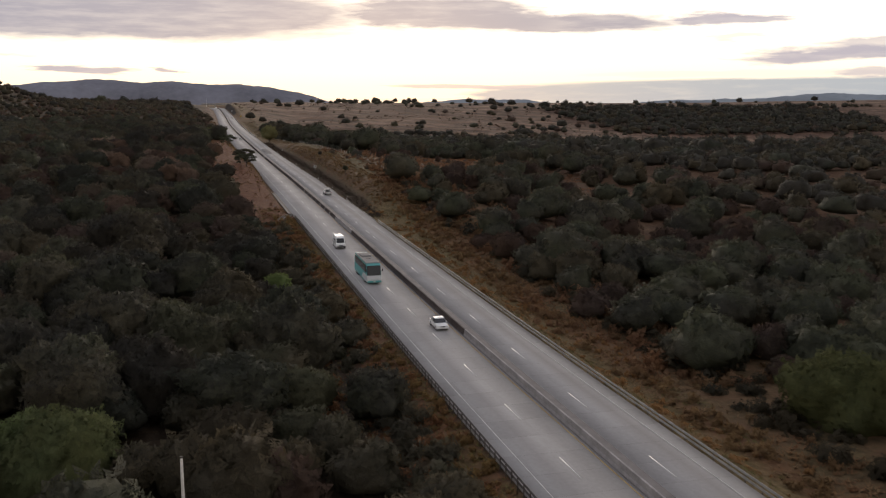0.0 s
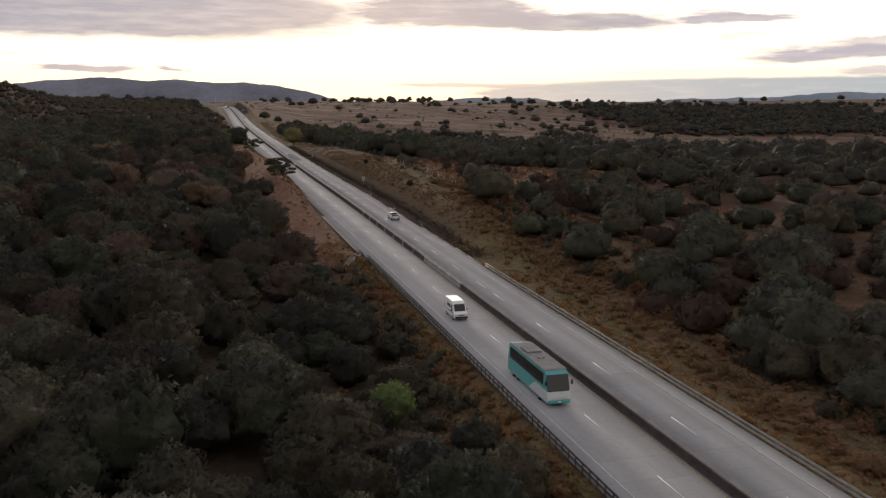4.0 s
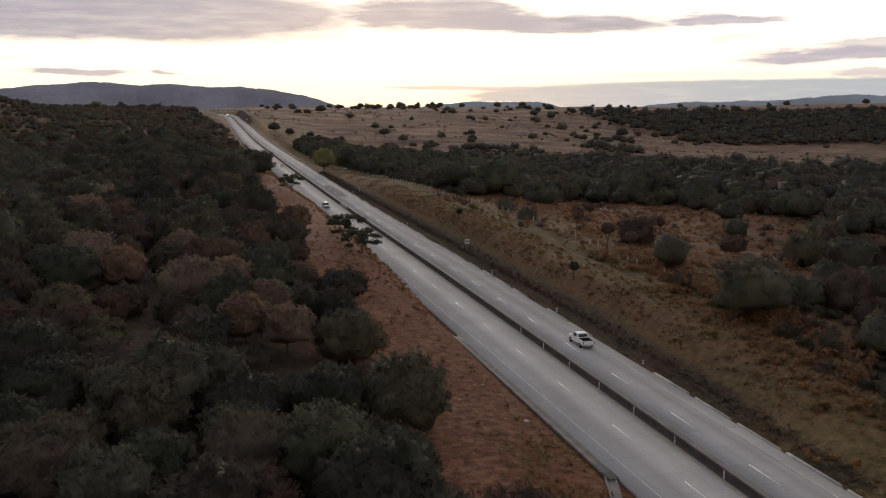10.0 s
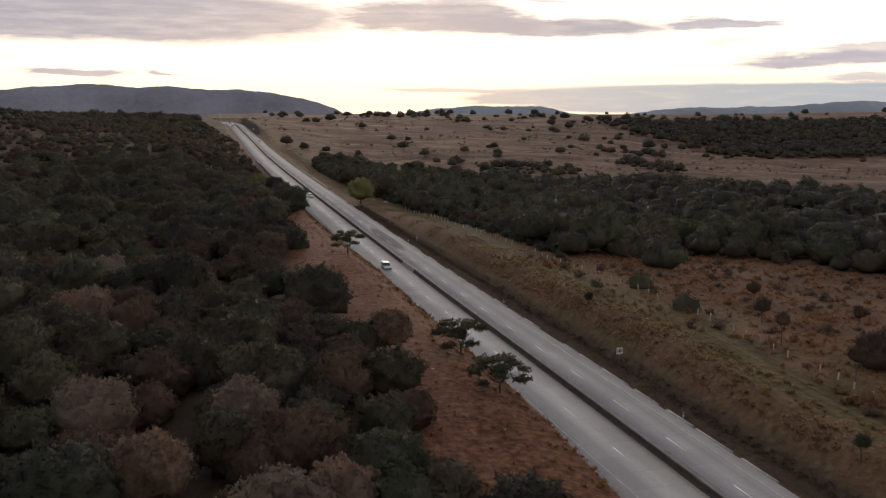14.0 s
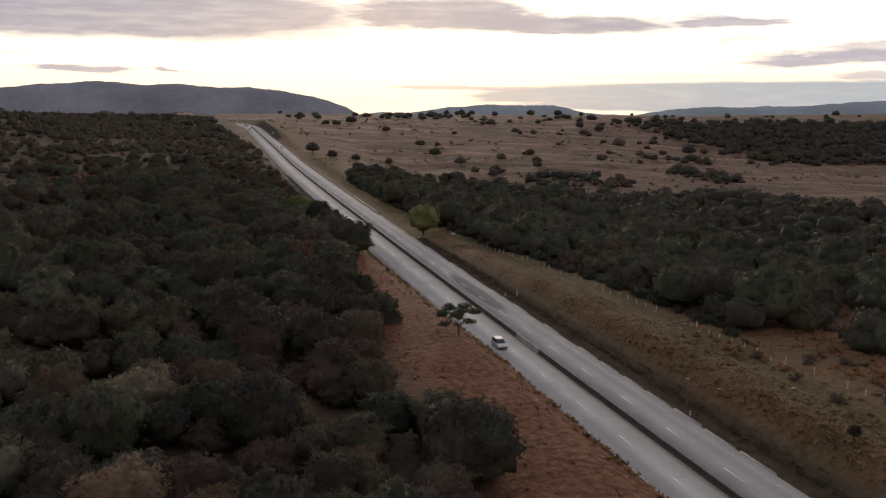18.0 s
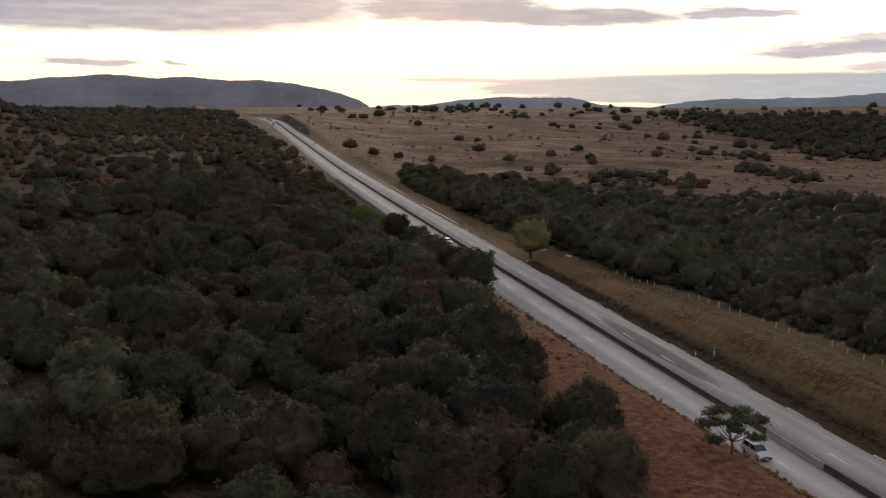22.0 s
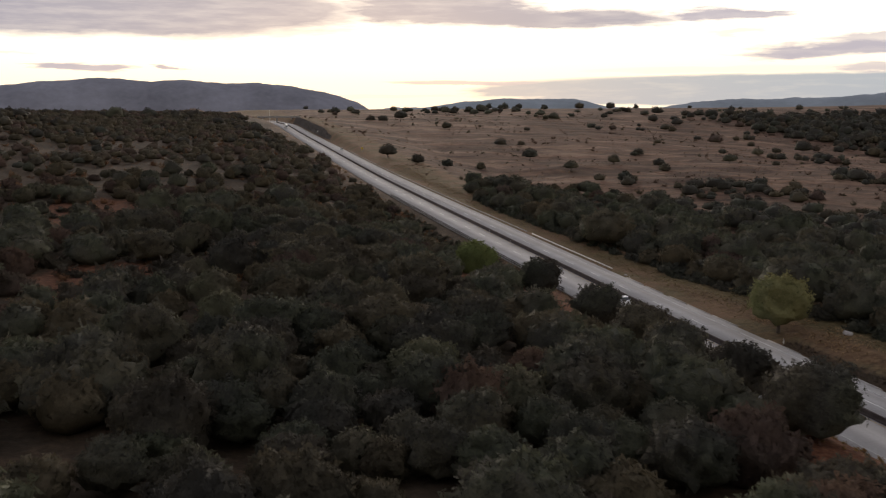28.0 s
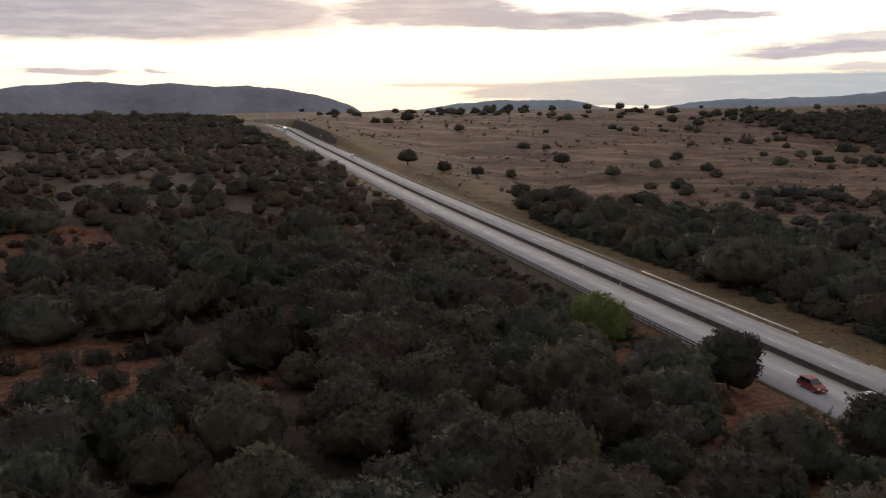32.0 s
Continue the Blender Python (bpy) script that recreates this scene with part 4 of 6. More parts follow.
def plant_all():
    rng = np.random.default_rng(9)
    # the trees that the flight passes nearest stand as things of their own
    line = np.interp(SITES[:, 1], [40, 300, 640], [-34, -48, -72])
    gap = np.abs(SITES[:, 0] - line) + 1e3 * ((SITES[:, 1] < 45) | (SITES[:, 1] > 660))
    order = np.argsort(gap)
    count = {"oak": 0, "olive": 0, "dry": 0}
    limit = {"oak": 300, "olive": 160, "dry": 110}
    rest = {k: [] for k in count}
    for i in order:
        s = SITES[i]
        k = species(s)
        sc = (0.74 + 0.64 * rng.random() ** 1.6) * (1.4 if (s[5] > 9.5 and s[0] > 400) else 1.0) * (0.72 if (s[0] < 0 and s[1] > 700) else 1.0) * (0.7 + 0.6 * rng.random() if s[1] > 900 else 1.0)
        if s[0] > 20 and s[1] > 380 and s[5] < 9:
            sc *= 0.68 + 0.85 * ((s[0] * 7.31 + s[1] * 3.17) % 1.0) ** 1.7
            if s[1] > 700:
                sc *= 0.75
        if s[0] < 0 and -22 < s[0] and s[1] < 160:
            sc *= 0.75
        if -45 < s[0] < 0 and 585 < s[1] < 780:
            sc *= 0.82
        if gap[i] < 500 and count[k] < limit[k]:
            count[k] += 1
            plant(k, int(rng.integers(0, 9)), s[0], s[1], sc, rng.uniform(0, 6.28), rng.uniform(0.85, 1.2))
        else:
            rest[k].append((s[0], s[1], sc, s[5]))
    for k, lst in rest.items():
        lst = np.array(lst)
        mid = (lst[:, 3] < 6.97)
        for nm, sel, leaves, ball in (("near", mid, 330, ICO1), ("far", ~mid, 70, ICO1)):
            L = lst[sel]
            if not len(L):
                continue
            protos = []
            R, H = {"oak": (4.4, 6.7), "olive": (3.7, 5.5), "dry": (3.8, 5.1)}[k]
            for j in range(5):
                g = np.random.default_rng(100 + j)
                v, f, nn = billow(g, ball, 0.46, 2.6, leaves, (0.58 if nm == "near" else 0.75) / R, 0.60 if nm == "near" else 0.40)
                v = v * R
                v[:, 2] += H - v[:, 2].max()
                protos.append((v, f, nn))
            solid = len(protos[0][1]) - leaves
            VV, FF, NN, n = [], [], [], 0
            Z = height(L[:, 0], L[:, 1])
            for (x, y, sc, st), z in zip(L, Z):
                v, f, nn = protos[int(rng.integers(0, 5))]
                a = rng.uniform(0, 6.28)
                ca, sa = math.cos(a) * sc, math.sin(a) * sc
                w = np.stack([v[:, 0] * ca - v[:, 1] * sa + x, v[:, 0] * sa + v[:, 1] * ca + y, (v[:, 2]) * sc * rng.uniform(0.85, 1.15) + z], 1)
                VV.append(w)
                FF.append(f + n)
                ca, sa = math.cos(a), math.sin(a)
                NN.append(np.stack([nn[:, 0] * ca - nn[:, 1] * sa, nn[:, 0] * sa + nn[:, 1] * ca, nn[:, 2]], 1))
                n += len(v)
            mat = {"oak": OAK, "olive": OLIVE, "dry": DRY}[k]
            me = mesh_from(k + nm, np.concatenate(VV), np.concatenate(FF), mat, True, np.concatenate(NN))
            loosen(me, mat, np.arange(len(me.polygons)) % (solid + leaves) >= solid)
            ob = new({"oak": "woodland", "olive": "scrub", "dry": "thorn_scrub"}[k], me)
            tagged(ob, {"oak": "dark green evergreen woodland covering the slopes", "olive": "olive-green scrub trees between the oaks", "dry": "leafless pale brown thorn bushes among the trees"}[k], "woodland", "", "stuff")


plant_all()


def stand(name, label, cat, kind, x, y, group=""):
    """A tree that stands out, built on its own."""
    me, tr = kind
    e = new(name)
    tagged(e, label, cat, group)
    part("crown", me, None, e)
    part("trunk", tr, None, e)
    e.matrix_basis = Matrix.Translation((x, y, height1(x, y)))
    return e


stand("yellow_tree", "yellow-green round-crowned tree on the grass verge", "tree", tree_kind(YELLOW, 201, 5.3, 11.2, 0.72, 2.4, 2200, 0.34, 0.32, 6), 13.8, 550.5)
stand("fresh_green_tree", "bright light-green tree beside the road", "tree", tree_kind(LIME, 202, 5.4, 8.2, 0.75, 2.4, 1900, 0.36, 0.25, 5), -20, 619)
stand("young_green_tree", "small yellow-green tree among the dark scrub", "tree", tree_kind(LIME, 205, 2.6, 5.0, 0.7, 2.6, 900, 0.26, 0.12, 5), -21.3, 121)
stand("tall_tree", "tall slim tree rising over the skyline of the plain", "tree", tree_kind(OAK, 206, 5.0, 17.0, 0.9, 2.6, 420, 0.6, 0.35, 5), 936, 1544)
stand("light_green_tree", "large light-green tree with billowing crown", "tree", tree_kind(FRESH, 203, 8.0, 8.4, 0.42, 2.9, 2800, 0.46, 0.35, 7), 37, 47)
stand("light_green_tree", "large light-green tree with billowing crown", "tree", tree_kind(FRESH, 204, 6.6, 7.6, 0.46, 2.9, 2400, 0.44, 0.32, 7), -48, 44)
for i, (x, y, R, H) in enumerate(((-15.2, 319, 4.3, 5.6), (-15.4, 301, 4.1, 5.2), (-17.5, 401.4, 3.9, 5.6))):
    stand("flat_topped_tree", "dark feathery flat-topped thorn tree beside the road", "tree", flat_kind(FEATHER, 220 + i, R, H), x, y, "flat-topped trees by the road")
for i, (x, y, R, H) in enumerate(((-18.8, 499, 5.6, 8.8), (-17.5, 514, 4.6, 7.4), (-26.0, 474, 3.8, 6.0), (-27.4, 441, 3.2, 4.8), (-16.4, 587, 4.6, 8.0), (-17.6, 541, 5.4, 7.8), (-19.2, 528, 5.4, 7.6), (-16.5, 559, 4.6, 7.4), (-29, 415, 4.6, 6.6))):
    stand("verge_oak", "dark glossy-leaved oak at the edge of the wood", "tree", tree_kind(OAK, 230 + i, R, H, 0.62, 2.5, 1700, 0.36, 0.24, 5), x, y, "oaks along the roadside")
for i, (x, y, R, H) in enumerate(((-98, 583, 4.6, 6.0), (-86, 579, 3.4, 4.8))):
    stand("clearing_oak", "dark round oak standing on the red clearing", "tree", tree_kind(OAK, 250 + i, R, H, 0.6, 2.3, 1300, 0.34, 0.22, 5), x, y, "oaks on the clearing")
for i, (x, y, R) in enumerate(PALE):
    stand("pale_shrub", "large pale brown leafless shrub with a domed crown", "shrub", tree_kind(PALE_TWIGS, 240 + i, R * 1.08, 6.9 + 0.3 * (i % 3), 0.5, 2.5, 1700, 0.34, 0.12, 6), x, y, "pale domed shrubs")
# single trees of the plain beyond the belt
for i, (x, y, R, H) in enumerate(((137, 1000, 5.4, 9), (142, 942, 4.6, 7), (188, 978, 4.4, 7), (155, 895, 4.6, 6), (28, 945, 6.0, 8.5), (38, 912, 4.2, 5.5), (98, 1360, 5.5, 6), (110, 1356, 6, 6.5), (125, 1340, 8, 12),
                                  (286, 1575, 9, 12), (249, 1571, 6, 9), (217, 1552, 6, 9), (206, 942, 4.2, 6), (330, 1435, 8, 7), (235, 1035, 4.5, 6), (286, 995, 5, 7), (371, 1088, 5, 7), (55, 912, 3.5, 5), (215, 966, 4.5, 6))):
    stand("field_tree", "lone dark round tree on the dry grass plain", "tree", tree_kind(OAK, 260 + i, R, H, 0.5, 2.2, 300, 0.5, 0.3, 4, ICO2, 0.25), x, y, "lone trees on the plain")
for i, (x, y, R, H) in enumerate(((-146, 1300, 9, 11), (-118, 1310, 8, 10), (-78, 1320, 8, 9), (-40, 1350, 6, 6), (-58, 1345, 5, 5))):
    stand("hilltop_tree", "dark round tree on the skyline of the hill", "tree", tree_kind(OAK, 290 + i, R, H, 0.5, 2.2, 260, 0.8, 0.3, 4, ICO2), x, y, "trees on the skyline")
# bare and small trees on the mound and in the brown field
for i, (x, y, R, H, m) in enumerate(((33.3, 270, 3.6, 7.2, OAK), (15.8, 272, 0.9, 3.4, FEATHER), (17.2, 345, 0.8, 2.2, OAK), (40, 325, 1.5, 5.0, DRY), (31.5, 292, 1.4, 5.6, DRY), (33.5, 286, 1.3, 5.0, DRY), (32.4, 354, 2.4, 3.4, FEATHER), (30.6, 334, 2.6, 3.6, OAK), (33, 310, 1.2, 5.4, DRY), (52, 345, 1.3, 4.2, DRY), (64, 330, 1.4, 4, DRY))):
    stand("small_tree", "small sparse tree on the dry grass bank", "tree", tree_kind(m, 310 + i, R, H, 0.8, 3.0, 420, 0.20, 0.09, 6, ICO1), x, y)

# far trees along the skyline of the plain
srng = np.random.default_rng(71)
sky_tree = stand("skyline_tree", "small dark tree on the skyline of the plain", "tree", tree_kind(OAK, 330, 6.0, 8.0, 0.46, 2.4, 160, 0.7, 0.3, 4, ICO1, 0.25), 190, 1600, "trees along the skyline")
for i in range(70):
    x, y = srng.uniform(60, 900), srng.uniform(1480, 1680)
    if 330 < x < 420 and i % 2:
        continue
    k = srng.uniform(0.5, 1.15)
    copy_thing(sky_tree, Matrix.Translation((x, y, height1(x, y) - 0.3)) @ Matrix.Rotation(srng.uniform(0, 6), 4, "Z") @ Matrix.Diagonal((k, k, k * srng.uniform(0.7, 1.1), 1)))

# low broken edge of the right shoulder
krng = np.random.default_rng(14)
for y0 in np.arange(187, 606, 9.0):
    if krng.random() < 0.22:
        continue
    w, h, u0 = krng.uniform(0.22, 0.45), krng.uniform(0.03, 0.09), 9.02 + krng.uniform(0, 0.08)
    part("shoulder_edge", sweep("shoulder_edge", [(u0, -0.5), (u0 + w, -0.5), (u0 + w, h - 0.05), (u0 + w * 0.7, h), (u0, h)], np.linspace(y0, y0 + krng.uniform(6.5, 8.9), 3), KERB), KERB, road, "broken pale concrete shoulder edge")

# ---- median barrier: concrete panels on a kerb, an asphalt strip behind ----
part("median_strip", sweep("median_strip", [(-0.45, -0.6), (1.8, -0.6), (1.8, 0.004), (-0.45, 0.004)], RY, MEDIAN_TOP), MEDIAN_TOP, road, "grey asphalt strip behind the barrier")
barrier = new("median_barrier")
tagged(barrier, "low stained concrete barrier between the carriageways", "barrier", "", "structure")


def panel_mesh(mat, tall):
    bm = bmesh.new()
    prof = [(x + 0.42, z) for x, z in [(-0.72, 0.0), (-0.70, 0.12), (-0.60, 0.28), (-0.56, tall - 0.04), (-0.53, tall), (-0.37, tall), (-0.34, tall - 0.04), (-0.30, 0.28), (-0.18, 0.12), (-0.16, 0.0)]]
    a = [bm.verts.new((x, 0.02, z)) for x, z in prof]
    b = [bm.verts.new((x, 5.97, z)) for x, z in prof]
    n = len(prof)
    for i in range(n):
        bm.faces.new((a[i], a[(i + 1) % n], b[(i + 1) % n], b[i]))
    bm.faces.new(a[::-1])
    bm.faces.new(b)
    bmesh.ops.recalc_face_normals(bm, faces=bm.faces)
    me = bpy.data.meshes.new("barrier_panel")
    bm.to_mesh(me)
    bm.free()
    me.materials.append(mat)
    return me


DARK_PANEL, PALE_PANEL = panel_mesh(MEDIAN_DARK, 0.80), panel_mesh(BLOCK, 0.84)
for y in np.arange(12, 1400, 6.0):
    pale = y < 78 or 162 < y < 190 or 405 < y < 418
    o = part("barrier_panel", PALE_PANEL if pale else DARK_PANEL, None, barrier, "pale smeared concrete panel" if pale else "")
    g = float(road_z(y + 6) - road_z(y))
    o.matrix_basis = Matrix.Translation((float(road_x(y)), y, float(road_z(y)))) @ Matrix.Rotation(math.atan2(g, 6), 4, "X") @ Matrix.Rotation(-math.atan2(float(road_x(y + 6) - road_x(y)), 6), 4, "Z")
bm = bmesh.new()
box(bm, 0, 0, 0.42, 0.08, 0.05, 0.84, 0.015)
STUD = bpy.data.meshes.new("reflector_post")
bm.to_mesh(STUD)
bm.free()
STUD.materials.append(POST)
for y in list(np.arange(200, 262, 9.0)) + [650, 668, 690]:
    o = part("reflector_post", STUD, None, barrier, "short white reflector post")
    o.matrix_basis = Matrix.Translation((-0.38, y, float(road_z(y))))


# ---- guard rails: corrugated beam on posts ----
def guard_rail(u, y0, y1, side, mat, label, two=False, gap=2.5):
    """side: +1 where the beam faces +x."""
    e = new("guard_rail")
    tagged(e, label, "guard rail", "roadside guard rails")
    e.location = (0, 0, 0)
    ys = np.linspace(y0, y1, max(2, int((y1 - y0) / 6) + 1))
    W = [(0.0, 0.50), (0.05, 0.535), (0.05, 0.57), (0.0, 0.605), (0.0, 0.635), (0.05, 0.67), (0.05, 0.705), (0.0, 0.74)]
    prof = [(u + side * a, b) for a, b in W] + [(u + side * (a - 0.012), b) for a, b in W[::-1]]
    part("beam", sweep("beam", prof, ys, mat), mat, e)
    if two:
        prof2 = [(a, b - 0.44) for a, b in prof]
        part("lower_beam", sweep("lower_beam", prof2, ys, mat), mat, e)
    bm = bmesh.new()
    box(bm, 0, 0, 0.1, 0.09, 0.12, 1.2, 0.01)
    pm = bpy.data.meshes.new("rail_post")
    bm.to_mesh(pm)
    bm.free()
    pm.materials.append(RUST)
    for y in np.arange(y0 + 1, y1, gap):
        o = part("rail_post", pm, None, e)
        o.matrix_basis = Matrix.Translation((float(road_x(y)) + u - side * 0.09, y, float(road_z(y))))
    return e


# rails seen from behind: their dark rear side is put into the base colour
DULL_STEEL = plain("dark_rail_steel", (0.11, 0.10, 0.095), 0.7, 0.3, 0.3, 0.4, 1.5)
guard_rail(9.25, -60, 184, -1, STEEL, "weathered grey steel guard rail with two beams", True)
guard_rail(9.25, 607, 660, -1, WHITE_STEEL, "bright white painted guard rail on a bare verge")
guard_rail(9.25, 664, 1010, -1, STEEL, "long weathered grey steel guard rail")
guard_rail(-9.75, -40, 197, 1, DULL_STEEL, "dark steel guard rail above the scrub slope", True, 1.5)
guard_rail(-9.75, 590, 770, 1, DULL_STEEL, "dark steel guard rail above the wooded slope", True, 2.0)

# ---- drainage: gutter and chute ----
GUTTER = plain("weathered_drain_concrete", (0.14, 0.128, 0.118), 0.9, 0, 0.2, 0.35, 0.8)
gutter = new("gutter", sweep("gutter", [(-10.7, -0.3), (-9.6, -0.3), (-9.6, 0.0), (-9.75, 0.0), (-10.0, -0.10), (-10.45, -0.06), (-10.5, 0.06), (-10.7, 0.06)], np.arange(203, 258, 4.0), GUTTER))
tagged(gutter, "grey concrete roadside gutter with raised lip", "gutter", "", "structure")
chute = new("drain_chute")
tagged(chute, "open concrete drain chute running down the verge", "drain")
for nm, dx, w, h in (("channel_floor", 0, 0.9, 0.16), ("side_wall", -0.5, 0.14, 0.34), ("side_wall", 0.5, 0.14, 0.34)):
    bm = bmesh.new()
    a, b = Vector((-10.2, 203.5, 0)), Vector((-15.0, 190.0, 0))
    t_ = (b - a).normalized()
    nrm_ = Vector((t_.y, -t_.x, 0))
    rows_ = []
    for i in range(25):
        c = a.lerp(b, i / 24) + nrm_ * dx
        z = max(height1(c.x, c.y), -50)
        q = [(c + nrm_ * s * w / 2, z + k) for s, k in ((-1, -0.5), (1, -0.5), (1, h), (-1, h))]
        rows_.append([bm.verts.new((p.x, p.y, zz)) for p, zz in q])
    for r0, r1 in zip(rows_, rows_[1:]):
        for j in range(4):
            bm.faces.new((r0[j], r0[(j + 1) % 4], r1[(j + 1) % 4], r1[j]))
    bm.faces.new(rows_[0][::-1])
    bm.faces.new(rows_[-1])
    bmesh.ops.recalc_face_normals(bm, faces=bm.faces)
    part(nm, bm, GUTTER, chute)


# ---- signs, markers, poles ----
def tube_part(name, parent, mat, p0, p1, r0, r1, seg=10):
    bm = bmesh.new()
    p0, p1 = Vector(p0), Vector(p1)
    d = p1 - p0
    m = Matrix.Translation((p0 + p1) / 2) @ d.to_track_quat("Z", "Y").to_matrix().to_4x4()
    bmesh.ops.create_cone(bm, cap_ends=True, segments=seg, radius1=r0, radius2=r1, depth=d.length, matrix=m)
    return part(name, bm, mat, parent)


SIGN_WHITE = plain("sign_white", (0.75, 0.74, 0.71), 0.5, 0, 0.4, 0.1, 2.0)
SIGN_BLACK = plain("sign_black", (0.02, 0.02, 0.02), 0.5, 0, 0.4, 0.1, 2.0)
SIGN_RED = plain("sign_red", (0.16, 0.05, 0.045), 0.5, 0, 0.4, 0.2, 2.0)
SIGN_YELLOW = plain("sign_yellow", (0.65, 0.45, 0.06), 0.5, 0, 0.4, 0.2, 2.0)


def road_sign(x, y, size=1.05):
    e = new("road_sign")
    tagged(e, "square white road sign with a dark ring on a steel post", "sign")
    e.location = (x, y, height1(x, y))
    tube_part("post", e, STEEL, (0, 0.06, -0.4), (0, 0.06, 2.6), 0.05, 0.05)
    bm = bmesh.new()
    box(bm, 0, 0, 2.25, size, 0.03, size, 0.012)
    pl = part("panel", bm, SIGN_WHITE, e)
    for nm, r0, r1, mt in (("ring", 0.40, 0.30, SIGN_RED), ("symbol", 0.17, 0.0, SIGN_BLACK)):
        bm = bmesh.new()
        n = 28
        def circle(r, yy):
            return [bm.verts.new((r * math.cos(i / n * 6.28318), yy, 2.25 + r * math.sin(i / n * 6.28318) * (1.25 if nm == "symbol" else 1))) for i in range(n)]
        if r1:
            o, i_ = circle(r0, -0.022), circle(r1, -0.022)
            for k in range(n):
                bm.faces.new((o[k], o[(k + 1) % n], i_[(k + 1) % n], i_[k]))
        else:
            bm.faces.new(circle(r0, -0.022))
        bmesh.ops.solidify(bm, geom=bm.faces[:], thickness=0.004)
        part(nm, bm, mt, pl)
    return e


road_sign(12.1, 322)


def marker(x, y, h=1.1, mat=POST, label="short white roadside marker post with dark band"):
    e = new("marker_post")
    tagged(e, label, "marker post", "roadside marker posts")
    e.location = (x, y, height1(x, y))
    bm = bmesh.new()
    box(bm, 0, 0, h / 2 - 0.15, 0.16, 0.12, h + 0.3, 0.03)
    part("shaft", bm, mat, e)
    bm = bmesh.new()
    box(bm, 0, 0, h * 0.8, 0.17, 0.13, 0.14, 0.01)
    part("band", bm, SIGN_BLACK, e)


for x, y, h in ((12.3, 454, 1.5), (10.4, 457, 0.8), (10.2, 299, 0.9), (10.3, 266, 0.8), (10.4, 372, 0.8), (11.0, 545, 0.9), (10.2, 600, 0.5), (10.2, 236, 0.6)):
    marker(x, y, h)
# yellow hazard sign and small white board towards the crest
for x, y, m, lab in ((21, 990, SIGN_YELLOW, "small yellow warning sign beside the road"), (21.5, 1200, SIGN_WHITE, "small white board on the cut slope")):
    e = new("small_sign")
    tagged(e, lab, "sign")
    e.location = (x, y, height1(x, y))
    tube_part("post", e, STEEL, (0, 0.08, -0.4), (0, 0.08, 2.4), 0.06, 0.06)
    bm = bmesh.new()
    box(bm, 0, 0, 2.3, 1.3, 0.04, 1.3, 0.02)
    bmesh.ops.rotate(bm, verts=bm.verts, cent=(0, 0, 2.3), matrix=Matrix.Rotation(radians(45 if m is SIGN_YELLOW else 0), 3, "Y"))
    part("panel", bm, m, e)


def utility_pole(x, y, h, label):
    e = new("utility_pole")
    tagged(e, label, "pole")
    e.location = (x, y, height1(x, y))
    tube_part("shaft", e, POST, (0, 0, -0.6), (0, 0, h), 0.17, 0.10, 12)
    tube_part("cap", e, RUST, (0, 0, h), (0, 0, h + 0.12), 0.12, 0.11, 12)


utility_pole(-36.8, 27, 9.3, "pale slender pole standing in the scrub")
utility_pole(-8, 1318, 11, "pale pole beside the road at the crest")

# ---- fence along the mound ----
FENCE_POST = plain("faded_whitewash", (0.48, 0.46, 0.43), 0.85, 0, 0.2, 0.35, 3.0)
fence = new("wire_fence")
tagged(fence, "wire fence on whitewashed posts along the grass mound", "fence")
bm = bmesh.new()
box(bm, 0, 0, 0.5, 0.13, 0.13, 1.6, 0.02)
FP = bpy.data.meshes.new("fence_post")
bm.to_mesh(FP)
bm.free()
FP.materials.append(FENCE_POST)
frng = random.Random(4)
FENCE = []
for y in np.arange(262, 520, 3.6):
    x = float(np.interp(y, [262, 300, 346, 400, 450, 482, 520], [29.4, 30.8, 31.2, 29.4, 26.2, 25.2, 24.0])) + frng.uniform(-0.15, 0.15)
    FENCE.append((x, y, height1(x, y)))
    if frng.random() < 0.12:
        continue
    o = part("fence_post", FP, None, fence)
    o.matrix_basis = Matrix.Translation(FENCE[-1]) @ Matrix.Rotation(frng.uniform(-0.1, 0.1), 4, "Y") @ Matrix.Rotation(frng.uniform(-0.08, 0.08), 4, "X") @ Matrix.Diagonal((1, 1, frng.uniform(0.65, 0.95), 1))
for hgt in (0.4, 0.75, 1.1):
    cu = bpy.data.curves.new("fence_wire", "CURVE")
    cu.dimensions, cu.bevel_depth = "3D", 0.006
    sp = cu.splines.new("POLY")
    sp.points.add(len(FENCE) - 1)
    for p, (x, y, z) in zip(sp.points, FENCE):
        p.co = (x, y, z + hgt, 1)
    cu.materials.append(RUST)
    tmp = bpy.data.objects.new("tmp", cu)
    scene.collection.objects.link(tmp)
    me = bpy.data.meshes.new_from_object(tmp.evaluated_get(bpy.context.evaluated_depsgraph_get()))
    bpy.data.objects.remove(tmp)
    part("fence_wire", me, None, fence)

# ---- stones ----
ROCK = plain("pale_rock", (0.30, 0.27, 0.25), 0.9, 0, 0.2, 0.3, 1.5)
ROCK_D = plain("dark_cut_rock", (0.052, 0.043, 0.037), 0.95, 0, 0.2, 0.45, 0.25)

WALLSTONE = plain("field_stone", (0.17, 0.14, 0.12), 0.9, 0, 0.2, 0.4, 1.5)


